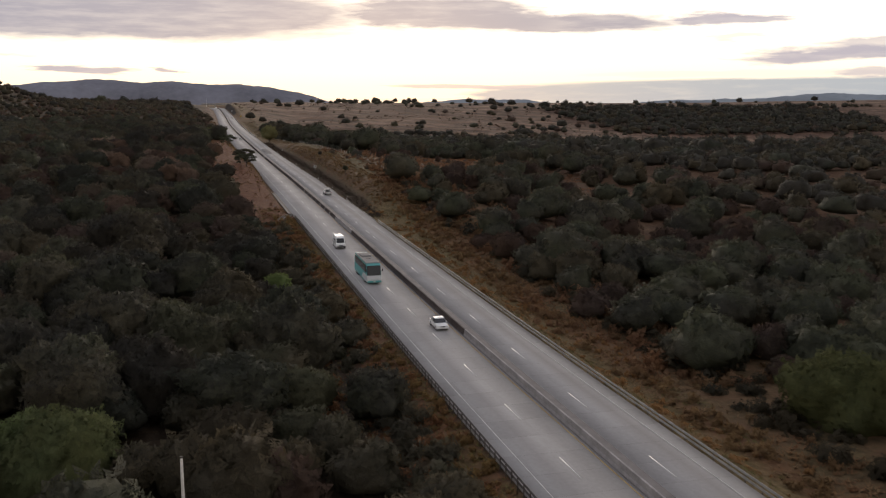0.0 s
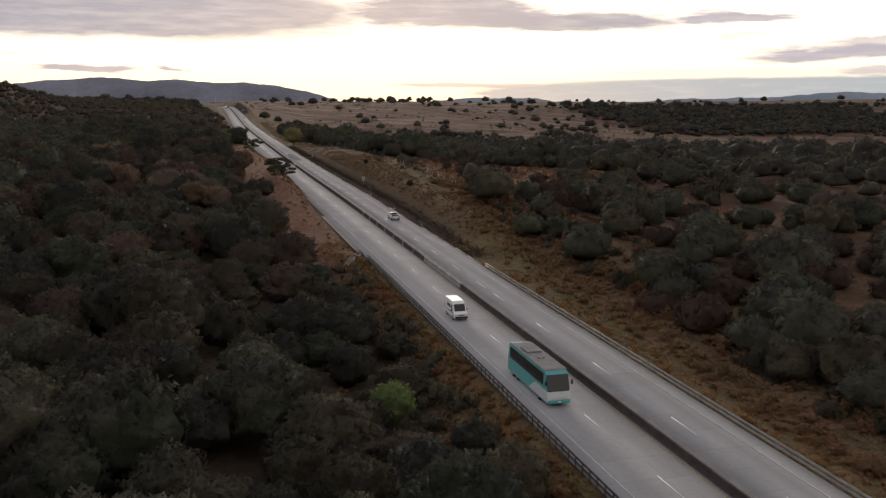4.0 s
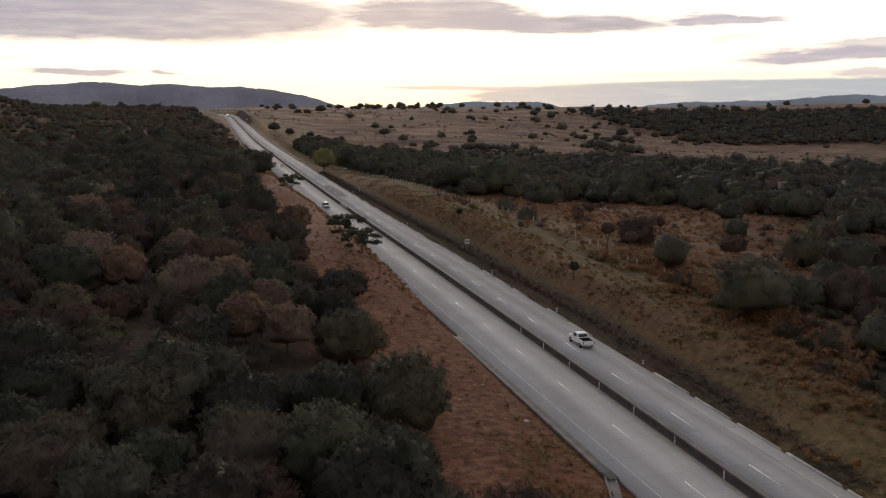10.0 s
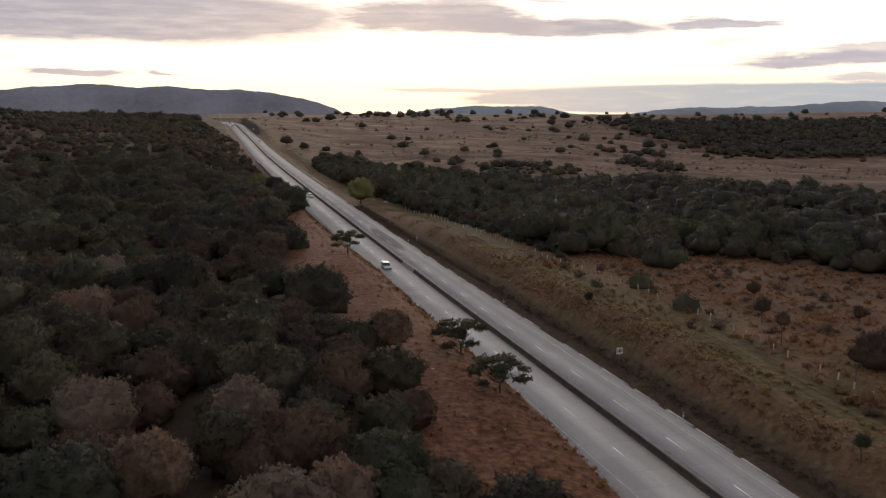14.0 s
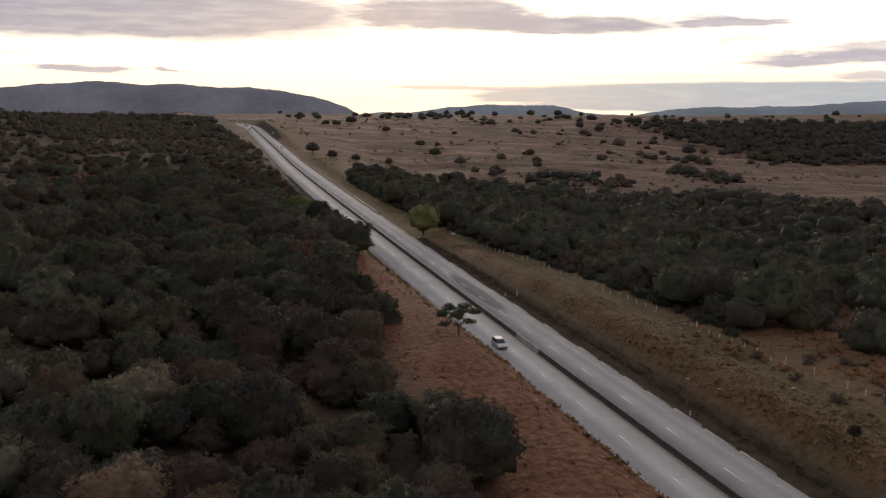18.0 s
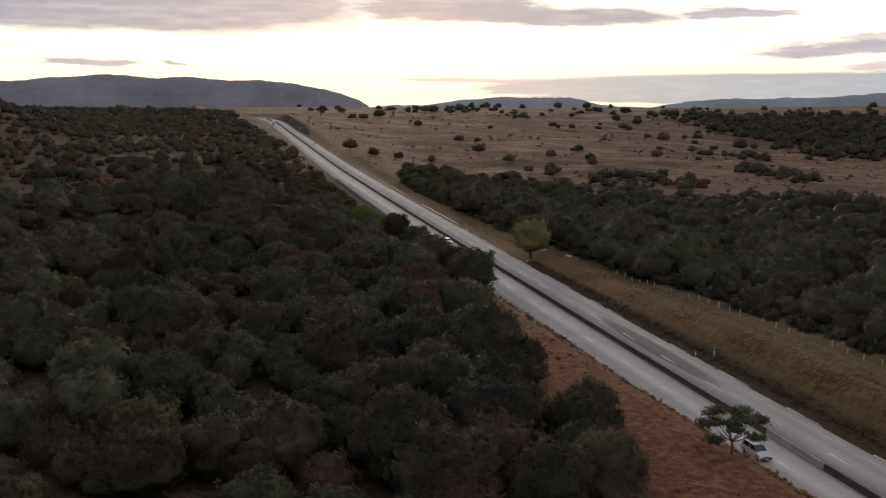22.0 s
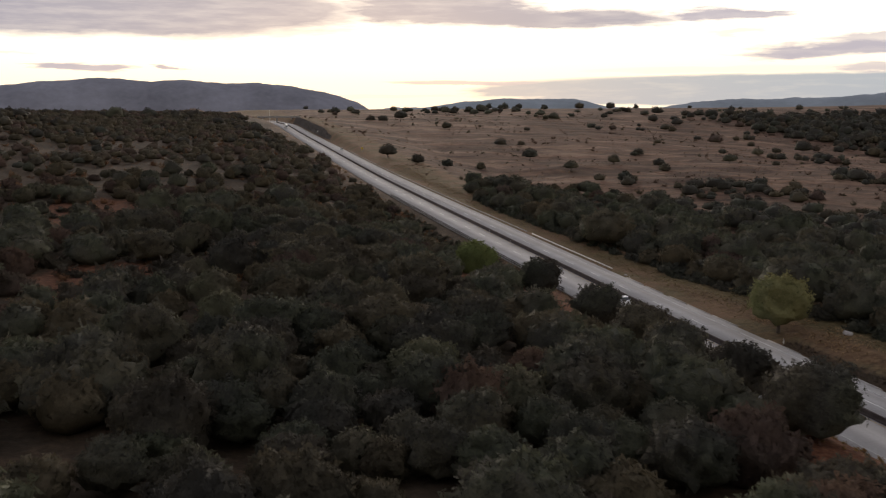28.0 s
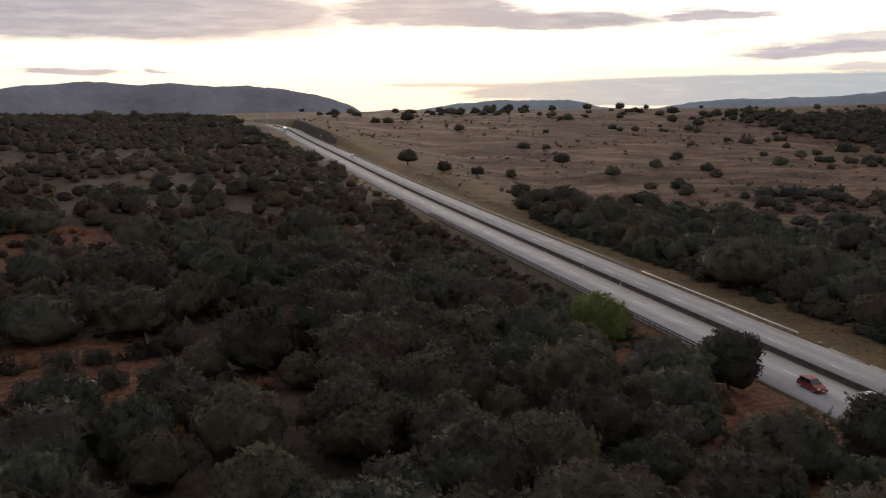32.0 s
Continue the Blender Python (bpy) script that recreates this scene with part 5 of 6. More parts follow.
def boulder(x, y, s, mat=ROCK, label="pale weathered boulder lying in the grass", group="boulders"):
    rng = np.random.default_rng(int(x * 31 + y * 17) % 9999)
    v, f = ICO1
    k = 1 + 0.18 * rng.standard_normal(len(v))
    w = v * k[:, None] * np.array([s * rng.uniform(0.8, 1.4), s, s * 0.55])
    ob = new("boulder", mesh_from("boulder", w, f, mat))
    tagged(ob, label, "rock", group)
    ob.location = (x, y, height1(x, y) + 0.1 * s)
    ob.rotation_euler = (0, 0, rng.uniform(0, 6))


for i in range(16):
    boulder(25.5 + 2.2 * math.sin(i * 1.7) + 1.6, 396 + i * 0.95, 0.28 + 0.25 * ((i * 7) % 5) / 5, WALLSTONE, "grey-brown field stone in a tumbled wall", "tumbled stone wall")
for x, y, s in ((20, 556, 0.7), (22, 543, 0.9), (11.2, 604, 0.35), (-14.5, 478, 0.4), (-12.5, 463, 0.35), (14.5, 380, 0.35), (15.2, 372, 0.3), (9.9, 508, 0.3), (10.1, 497, 0.3), (-13, 218, 0.3), (-90, 584, 1.0), (-96, 596, 0.7), (-84, 588, 0.9), (23, 365, 0.3), (21, 330, 0.3)):
    boulder(x, y, s)
for i in range(22):
    boulder(-11.5 - 11 * ((i * 0.618) % 1), 208 + i * 13.3 + 5 * math.sin(i * 2.1), 0.12 + 0.14 * ((i * 0.37) % 1), ROCK, "small pale stone on the bare red verge", "verge stones")


# ---- rock cut, overpass at the crest ----
def rock_cut():
    rng = np.random.default_rng(77)
    ys = np.arange(1120, 1372, 2.5)
    hs = np.linspace(0, 1, 9)
    V = []
    for y in ys:
        rx, rz = float(road_x(y)), float(road_z(y))
        tall = 6.4 * min(1, (y - 1112) / 60) * min(1, (1380 - y) / 14)
        for h in hs:
            V.append((rx + 10.8 + 3.4 * h + rng.uniform(-0.55, 0.55), y + rng.uniform(-0.6, 0.6), rz - 0.5 + (tall + 0.9) * h + rng.uniform(-0.25, 0.25)))
    n = len(hs)
    F = [(i * n + j, i * n + j + 1, (i + 1) * n + j + 1, (i + 1) * n + j) for i in range(len(ys) - 1) for j in range(n - 1)]
    ob = new("rock_cut", mesh_from("rock_cut", np.array(V), np.array(F), ROCK_D))
    tagged(ob, "dark broken rock face of the road cutting", "rock face", "", "structure")


rock_cut()


def overpass():
    e = new("overpass")
    tagged(e, "pale concrete overpass crossing the road at the crest", "bridge")
    y0 = 1405.0
    e.location = (float(road_x(y0)), y0, float(road_z(y0)))
    bm = bmesh.new()
    box(bm, 2, 0, 5.6, 44, 8, 0.9, 0.08)
    part("deck", bm, BLOCK, e)
    for s in (-1, 1):
        bm = bmesh.new()
        box(bm, 2, s * 3.9, 6.5, 44, 0.25, 1.0, 0.04)
        part("parapet", bm, KERB, e)
    for x in (-15, -0.2, 15):
        bm = bmesh.new()
        box(bm, x, 0, 2.0, 0.9, 6, 6.4, 0.08)
        part("pier", bm, KERB, e)


overpass()


# ---- grass and low growth along the verges ----
STRAW = leaf_material("straw_grass", (0.125, 0.083, 0.048), (0.195, 0.137, 0.081), (0.285, 0.21, 0.135), 0.95, 0.03, 0, 0)
RUSTY = leaf_material("rusty_grass", (0.105, 0.052, 0.029), (0.175, 0.090, 0.050), (0.255, 0.142, 0.083), 0.95, 0.03, 0, 0)
GREENISH = leaf_material("olive_grass", (0.075, 0.063, 0.026), (0.125, 0.104, 0.043), (0.18, 0.15, 0.07), 0.95, 0.03, 0, 0)
DARKW = leaf_material("dark_weeds", (0.050, 0.038, 0.029), (0.072, 0.055, 0.042), (0.10, 0.077, 0.058), 0.95, 0.03, 0, 0)


def tufts(name, mat, label, n, ufun, yr, hgt, seed, blades=6, keep=None):
    rng = np.random.default_rng(seed)
    y = rng.uniform(yr[0], yr[1], n)
    x = ufun(rng, y) + road_x(y)
    if keep is not None:
        k = keep(x, y, rng)
        x, y = x[k], y[k]
        n = len(x)
    z = height(x, y)
    s = 0.62 * hgt * rng.uniform(0.6, 1.3, n)
    a = rng.uniform(0, 6.28, (n, blades))
    lean = rng.uniform(0.7, 1.8, (n, blades))
    b0 = np.stack([x[:, None] + 0.25 * s[:, None] * np.cos(a + 2), y[:, None] + 0.25 * s[:, None] * np.sin(a + 2), np.repeat(z[:, None] - 0.05, blades, 1)], 2)
    wv = np.stack([-np.sin(a), np.cos(a), 0 * a], 2) * (0.11 * s)[:, None, None]
    tip = np.stack([x[:, None] + lean * s[:, None] * np.cos(a), y[:, None] + lean * s[:, None] * np.sin(a), z[:, None] + s[:, None] * rng.uniform(0.35, 0.8, (n, blades))], 2)
    V = np.stack([b0 - wv, b0 + wv, tip], 2).reshape(-1, 3)
    ob = new(name, mesh_from(name, V, np.arange(len(V)).reshape(-1, 3), mat))
    tagged(ob, label, "grass", "", "stuff")


def patchy(f, cut):
    def keep(x, y, rng):
        return 0.5 + 0.5 * np.sin(x * f + 1.7 * np.sin(y * f * 0.7)) * np.sin(y * f * 0.83 + 0.4) + rng.uniform(-0.25, 0.25, len(x)) > cut
    return keep


tufts("verge_grass", STRAW, "dry straw-coloured grass fringing the road edge", 5265, lambda r, y: EDGE_L + 0.35 - r.exponential(1.3, len(y)), (205, 640), 0.55, 1)
tufts("red_grass", RUSTY, "rust-red dry grass on bare earth beside the road", 5265, lambda r, y: EDGE_L - r.uniform(0.5, 19, len(y)), (205, 620), 0.5, 2, 5, patchy(0.33, 0.5))
tufts("verge_grass", GREENISH, "olive-green weeds on the embankment slope", 3847, lambda r, y: EDGE_L - 0.3 - r.uniform(0, 9, len(y)), (20, 215), 0.7, 3, 6, patchy(0.4, 0.35))
tufts("red_grass", RUSTY, "rusty dry grass below the guard rail", 4252, lambda r, y: EDGE_L - 0.3 - r.uniform(0, 8, len(y)), (20, 215), 0.7, 4, 6, patchy(0.27, 0.45))
tufts("slope_grass", STRAW, "dry straw-coloured grass on the embankment", 6581, lambda r, y: EDGE_R + 0.7 + r.uniform(0, 17, len(y)), (20, 215), 0.8, 5, 6, patchy(0.21, 0.5))
tufts("slope_grass", GREENISH, "short green-brown grass beside the guard rail", 6075, lambda r, y: EDGE_R + 0.7 + r.uniform(0, 14, len(y)), (20, 230), 0.5, 6, 6, patchy(0.23, 0.3))
tufts("red_grass", RUSTY, "tall rusty grass along the wood's edge", 3645, lambda r, y: EDGE_R + 15 + r.normal(0, 2.0, len(y)), (20, 260), 0.95, 7, 7, patchy(0.1, 0.4))
tufts("ditch_weeds", DARKW, "dark brown weeds filling the roadside ditch", 9112, lambda r, y: EDGE_R + 0.9 + np.minimum(r.gamma(2.2, 0.8, len(y)), r.uniform(2.2, 3.6, len(y))), (195, 545), 0.85, 8, 7)
tufts("bank_grass", STRAW, "tall dry grass on the bank above the road", 9112, lambda r, y: EDGE_R + 5.5 + r.uniform(0, 9, len(y)), (215, 560), 0.75, 9, 6, patchy(0.19, 0.42))
tufts("bank_grass", RUSTY, "rusty dry grass on the grass bank", 4252, lambda r, y: EDGE_R + 5 + r.uniform(0, 30, len(y)), (205, 420), 0.8, 10, 6, patchy(0.15, 0.6))
tufts("mound_grass", GREENISH, "short olive grass in rows on the mound", 6581, lambda r, y: EDGE_R + 11 + r.uniform(0, 9, len(y)), (230, 620), 0.3, 11, 5, patchy(0.3, 0.35))
tufts("field_grass", RUSTY, "tall red-brown grass of the fallow field", 16200, lambda r, y: EDGE_R + 20 + r.uniform(0, 80, len(y)), (250, 440), 0.9, 12, 6, patchy(0.12, 0.4))
tufts("verge_grass", GREENISH, "short green grass on the flat verge", 5062, lambda r, y: EDGE_R + 0.8 + r.uniform(0, 15, len(y)), (540, 760), 0.35, 13, 5, patchy(0.2, 0.3))
tufts("slope_grass", STRAW, "pale straw grass above the valley wood", 3543, lambda r, y: EDGE_R + 10 + r.normal(0, 3, len(y)), (560, 900), 0.8, 14, 6)
tufts("clearing_grass", RUSTY, "rusty dry grass on the wooded hillside", 9112, lambda r, y: -r.uniform(18, 190, len(y)), (560, 980), 0.8, 15, 6, patchy(0.09, 0.45))
tufts("plain_grass", STRAW, "dry grass tussocks over the plain", 14175, lambda r, y: r.uniform(20, 420, len(y)), (800, 1450), 0.9, 16, 4, patchy(0.05, 0.45))
tufts("plain_scrub", DARKW, "low brown bushes dotted over the dry plain", 5250, lambda r, y: r.uniform(20, 600, len(y)), (820, 1560), 2.2, 17, 7, patchy(0.035, 0.62))
tufts("plain_scrub", RUSTY, "reddish tall grass streaks on the dry plain", 6750, lambda r, y: r.uniform(20, 500, len(y)), (820, 1500), 1.7, 18, 5, patchy(0.06, 0.55))


def bushes(name, mat, label, n, ufun, yr, size, seed, keep=None, leaves=34):
    """Many low rounded bushes, too many to count, as one mesh."""
    rng = np.random.default_rng(seed)
    y = rng.uniform(yr[0], yr[1], n)
    x = ufun(rng, y) + road_x(y)
    if keep is not None:
        k = keep(x, y, rng)
        x, y = x[k], y[k]
    z = height(x, y)
    protos = []
    for j in range(5):
        c, r = lobes(rng, 2, 0.4, 0.35, 0.62, 0.8)
        v, f, nn = crown(rng, c, r, ICO0, leaves, 0.38, 0.3)
        v[:, 2] -= np.percentile(v[:, 2], 12)
        protos.append((v, f, nn))
    VV, FF, NN, m = [], [], [], 0
    for xx, yy, zz in zip(x, y, z):
        v, f, nn = protos[int(rng.integers(0, 5))]
        s = size * rng.uniform(0.45, 1.0) ** 1.3 * 1.3
        a = rng.uniform(0, 6.28)
        ca, sa = math.cos(a), math.sin(a)
        VV.append(np.stack([(v[:, 0] * ca - v[:, 1] * sa) * s + xx, (v[:, 0] * sa + v[:, 1] * ca) * s + yy, v[:, 2] * s * rng.uniform(0.7, 1.2) + zz], 1))
        FF.append(f + m)
        NN.append(np.stack([nn[:, 0] * ca - nn[:, 1] * sa, nn[:, 0] * sa + nn[:, 1] * ca, nn[:, 2]], 1))
        m += len(v)
    me = mesh_from(name, np.concatenate(VV), np.concatenate(FF), mat, True, np.concatenate(NN))
    loosen(me, mat, np.ones(len(me.polygons), dtype=bool))
    tagged(new(name, me), label, "bushes", "", "stuff")


def rough_field(x, y, rng):
    return (y < np.interp(x, [20, 32, 45, 90, 102, 110, 116, 130, 200], [415, 400, 396, 444, 424, 394, 374, 344, 304])) & (y > np.interp(x, [20, 70, 190], [190, 235, 420]))


bushes("fallow_bushes", RUSTY_LEAF, "rust-brown bushes and tall weeds in the fallow field", 2300, lambda r, y: 24 + r.uniform(0, 150, len(y)) ** 1.0, (190, 470), 0.8, 41, rough_field, 18)
bushes("fallow_bushes", DRY, "dry brown bushes in the fallow field", 450, lambda r, y: 24 + r.uniform(0, 150, len(y)), (190, 470), 1.3, 42, rough_field, 22)
bushes("wood_edge_bushes", RUSTY_LEAF, "rust-brown bushes along the edge of the wood", 420, lambda r, y: 25 + r.gamma(2.0, 4.0, len(y)), (60, 290), 1.5, 43)
bushes("wood_edge_bushes", OLIVE, "olive-green bushes along the edge of the wood", 300, lambda r, y: 25 + r.gamma(2.0, 4.0, len(y)), (20, 262), 1.6, 44)
bushes("bank_bushes", RUSTY_LEAF, "rust-red weeds and low bushes on the verge", 260, lambda r, y: -11 - r.gamma(1.6, 4.0, len(y)), (30, 190), 0.8, 45)
bushes("wood_edge_bushes", OAK, "dark bushes along the foot of the stream wood", 420, lambda r, y: np.interp(y, [395, 480, 560, 640, 760], [34, 30, 25.5, 24.5, 24]) - 1.5 + r.gamma(1.6, 1.6, len(y)), (396, 760), 1.7, 60)
bushes("bank_bushes", OLIVE, "low green bushes along the verge", 250, lambda r, y: -12.4 - r.gamma(1.8, 2.2, len(y)), (20, 190), 1.3, 46)
bushes("plain_bushes", DRY, "low brown bushes dotted over the dry plain", 600, lambda r, y: r.uniform(20, 620, len(y)), (800, 1500), 1.9, 47, patchy(0.035, 0.5), 12)
bushes("plain_bushes", OLIVE, "low dark bushes dotted over the dry plain", 450, lambda r, y: r.uniform(20, 700, len(y)), (790, 1560), 1.9, 48, patchy(0.028, 0.55), 12)
bushes("hillside_bushes", RUSTY_LEAF, "brown bushes between the trees of the hillside", 600, lambda r, y: -r.uniform(20, 190, len(y)), (560, 1150), 1.7, 49, None, 14)
bushes("clearing_bushes", OAK, "dark bushes scattered over the red clearing", 110, lambda r, y: -r.uniform(78, 130, len(y)), (575, 720), 2.4, 50)
bushes("verge_bushes", OLIVE, "small green bushes at the ragged road edge", 9, lambda r, y: -12.5 - r.exponential(1.6, len(y)), (300, 520), 0.6, 51)
bushes("tall_grass", GOLD, "tall golden grass clumps on the embankment", 420, lambda r, y: 10.5 + r.uniform(0, 13, len(y)), (30, 215), 0.62, 52, None, 12)
bushes("tall_grass", RUSTY_LEAF, "tall rust-coloured grass along the embankment's edge", 320, lambda r, y: 21 + r.normal(0, 2.2, len(y)), (30, 240), 0.95, 53, None, 22)
bushes("tall_grass", GOLD, "golden dry grass below the guard rail", 420, lambda r, y: -10.4 - r.gamma(1.4, 1.6, len(y)), (20, 200), 0.6, 54, None, 18)
bushes("tall_grass", GOLD, "tall dry grass clumps on the bank above the ditch", 520, lambda r, y: 14.5 + r.uniform(0, 9, len(y)), (215, 400), 0.45, 55, None, 16)
bushes("tall_grass", GOLD, "straw-coloured grass along the top of the cut bank", 650, lambda r, y: -11.6 - r.gamma(1.6, 0.9, len(y)), (262, 535), 0.42, 56, None, 14)
bushes("tall_grass", RUSTY_LEAF, "rusty grass tussocks on the red bank", 650, lambda r, y: -13 - r.uniform(0, 19, len(y)), (215, 520), 0.36, 57, patchy(0.3, 0.4), 12)
bushes("embankment_bushes", OLIVE, "olive-green bushes on the embankment below the guard rail", 260, lambda r, y: -12.6 - r.gamma(1.8, 2.0, len(y)), (596, 800), 1.3, 58, None, 22)
bushes("embankment_bushes", RUSTY_LEAF, "dry brown bushes on the embankment below the guard rail", 120, lambda r, y: -12.0 - r.gamma(1.8, 2.0, len(y)), (596, 900), 0.9, 59, None, 18)

# ---- vehicles ----
GLASS = plain("dark_vehicle_glass", (0.012, 0.014, 0.016), 0.12, 0, 0.6, 0.1, 1.0)
TYRE = plain("tyre_rubber", (0.02, 0.02, 0.02), 0.85, 0, 0.2, 0.2, 4.0)
RIM = plain("wheel_rim", (0.35, 0.35, 0.36), 0.35, 0.7, 0.5, 0.15, 4.0)
LAMP = plain("headlamp_glass", (0.65, 0.65, 0.63), 0.15, 0, 0.6, 0.05, 4.0)
TAIL = plain("tail_lamp_red", (0.25, 0.02, 0.018), 0.25, 0, 0.5, 0.1, 4.0)
TRIM = plain("black_trim", (0.025, 0.025, 0.026), 0.6, 0, 0.3, 0.2, 4.0)


def paint(name, c):
    return plain(name, c, 0.45, 0.05, 0.4, 0.08, 1.2)


P_WHITE, P_SILVER, P_RED, P_TEAL, P_GREY = paint("white_paint", (0.72, 0.72, 0.70)), paint("silver_paint", (0.42, 0.43, 0.44)), paint("red_paint", (0.20, 0.016, 0.018)), paint("teal_paint", (0.10, 0.36, 0.36)), paint("pale_grey_paint", (0.55, 0.56, 0.56))


def shell(profile, width, z_mid, taper, bevel=0.05):
    """A body drawn as a side outline of (y, z), given its width, drawn in above z_mid."""
    bm = bmesh.new()
    top = max(z for _, z in profile)

    def half(z):
        return width / 2 * (1 - taper * max(0.0, (z - z_mid) / max(top - z_mid, 1e-6)))
    a = [bm.verts.new((-half(z), y, z)) for y, z in profile]
    b = [bm.verts.new((half(z), y, z)) for y, z in profile]
    n = len(profile)
    bm.faces.new(a)
    bm.faces.new(b[::-1])
    for i in range(n):
        bm.faces.new((a[i], b[i], b[(i + 1) % n], a[(i + 1) % n]))
    bmesh.ops.recalc_face_normals(bm, faces=bm.faces)
    if bevel:
        bmesh.ops.bevel(bm, geom=[e for e in bm.edges if e.calc_face_angle(0) > 0.3], offset=bevel, segments=2, affect="EDGES", profile=0.6, clamp_overlap=True)
    return bm


def wheel(e, x, y, r, w):
    bm = bmesh.new()
    m = Matrix.Translation((x, y, r)) @ Matrix.Rotation(math.pi / 2, 4, "Y")
    bmesh.ops.create_cone(bm, cap_ends=True, segments=22, radius1=r, radius2=r, depth=w, matrix=m)
    bmesh.ops.bevel(bm, geom=[k for k in bm.edges if k.calc_face_angle(0) > 1], offset=0.04, segments=2, affect="EDGES")
    t = part("wheel", bm, TYRE, e)
    bm = bmesh.new()
    bmesh.ops.create_cone(bm, cap_ends=True, segments=16, radius1=r * 0.6, radius2=r * 0.5, depth=w + 0.03, matrix=m)
    part("rim", bm, RIM, t)


def slab(name, e, mat, c, s, bevel=0.02, label="", turn=0.0):
    bm = bmesh.new()
    box(bm, 0, 0, 0, *s, bevel)
    if turn:
        bmesh.ops.rotate(bm, verts=bm.verts, cent=(0, 0, 0), matrix=Matrix.Rotation(turn, 3, "X"))
    bmesh.ops.translate(bm, verts=bm.verts, vec=c)
    return part(name, bm, mat, e, label)


def set_down(e, u, y, away):
    """Rest a vehicle on the road; it faces -y, or +y when driving away."""
    g = math.atan2(float(road_z(y + 3) - road_z(y - 3)), 6)
    e.matrix_basis = Matrix.Translation((float(road_x(y)) + u, y, float(road_z(y)) - 0.02)) @ Matrix.Rotation(g, 4, "X") @ Matrix.Rotation(math.pi if away else 0, 4, "Z")


def car(u, y, away, body, label, style="saloon"):
    """Front at -y."""
    e = new({"saloon": "car", "estate": "car", "suv": "sport_utility_car"}[style])
    tagged(e, label, "car", "traffic on the road")
    L, W = {"saloon": (4.4, 1.74), "estate": (4.3, 1.74), "suv": (4.5, 1.82)}[style]
    h1 = {"saloon": 0.92, "estate": 0.95, "suv": 1.05}[style]
    H = {"saloon": 1.45, "estate": 1.52, "suv": 1.72}[style]
    f, r = -L / 2, L / 2
    part("body", shell([(f, 0.38), (f + 0.05, 0.62), (f + 0.25, 0.74), (f + 1.25, h1 - 0.03), (r - (0.75 if style == "saloon" else 0.08), h1), (r - 0.1, h1 - 0.04), (r, 0.6), (r - 0.05, 0.32), (f + 0.1, 0.24)], W, 0.6, 0.06, 0.06), body, e)
    back = r - 0.75 if style == "saloon" else r - 0.12
    rt = r - 1.35 if style == "saloon" else r - 0.45
    part("glasshouse", shell([(f + 1.15, h1 - 0.06), (f + 1.95, H - 0.06), (rt, H - 0.06), (back, h1 - 0.06)], W - 0.1, h1, 0.2, 0.04), GLASS, e, "dark tinted windows")
    part("roof", shell([(f + 1.85, H - 0.10), (f + 2.05, H - 0.01), (rt - 0.1, H), (rt + 0.12, H - 0.10)], W * 0.81, H, 0.0, 0.025), body, e)
    for s in (-1, 1):
        for py in ((f + 2.55), (rt - 0.1)):
            slab("pillar", e, body, (s * (W * 0.455), py, (h1 + H) / 2 - 0.05), (0.05, 0.09, H - h1 - 0.02), 0.01)
        slab("headlamp", e, LAMP, (s * W * 0.36, f + 0.1, 0.66), (0.34, 0.16, 0.14), 0.04)
        slab("tail_lamp", e, TAIL, (s * W * 0.42, r - 0.04, 0.76), (0.2, 0.12, 0.22), 0.03)
        slab("mirror", e, body, (s * (W / 2 + 0.08), f + 1.55, h1 + 0.05), (0.18, 0.1, 0.13), 0.03)
        for wy in (f + 0.85, r - 0.8):
            wheel(e, s * (W / 2 - 0.1), wy, 0.32 if style != "suv" else 0.36, 0.2)
    slab("bumper", e, TRIM if style == "suv" else body, (0, f + 0.02, 0.44), (W * 0.9, 0.16, 0.2), 0.05)
    slab("grille", e, TRIM, (0, f + 0.02, 0.62), (0.7, 0.08, 0.12), 0.02)
    slab("number_plate", e, SIGN_WHITE, (0, f - 0.07, 0.46), (0.32, 0.02, 0.13), 0.0)
    set_down(e, u, y, away)
    return e


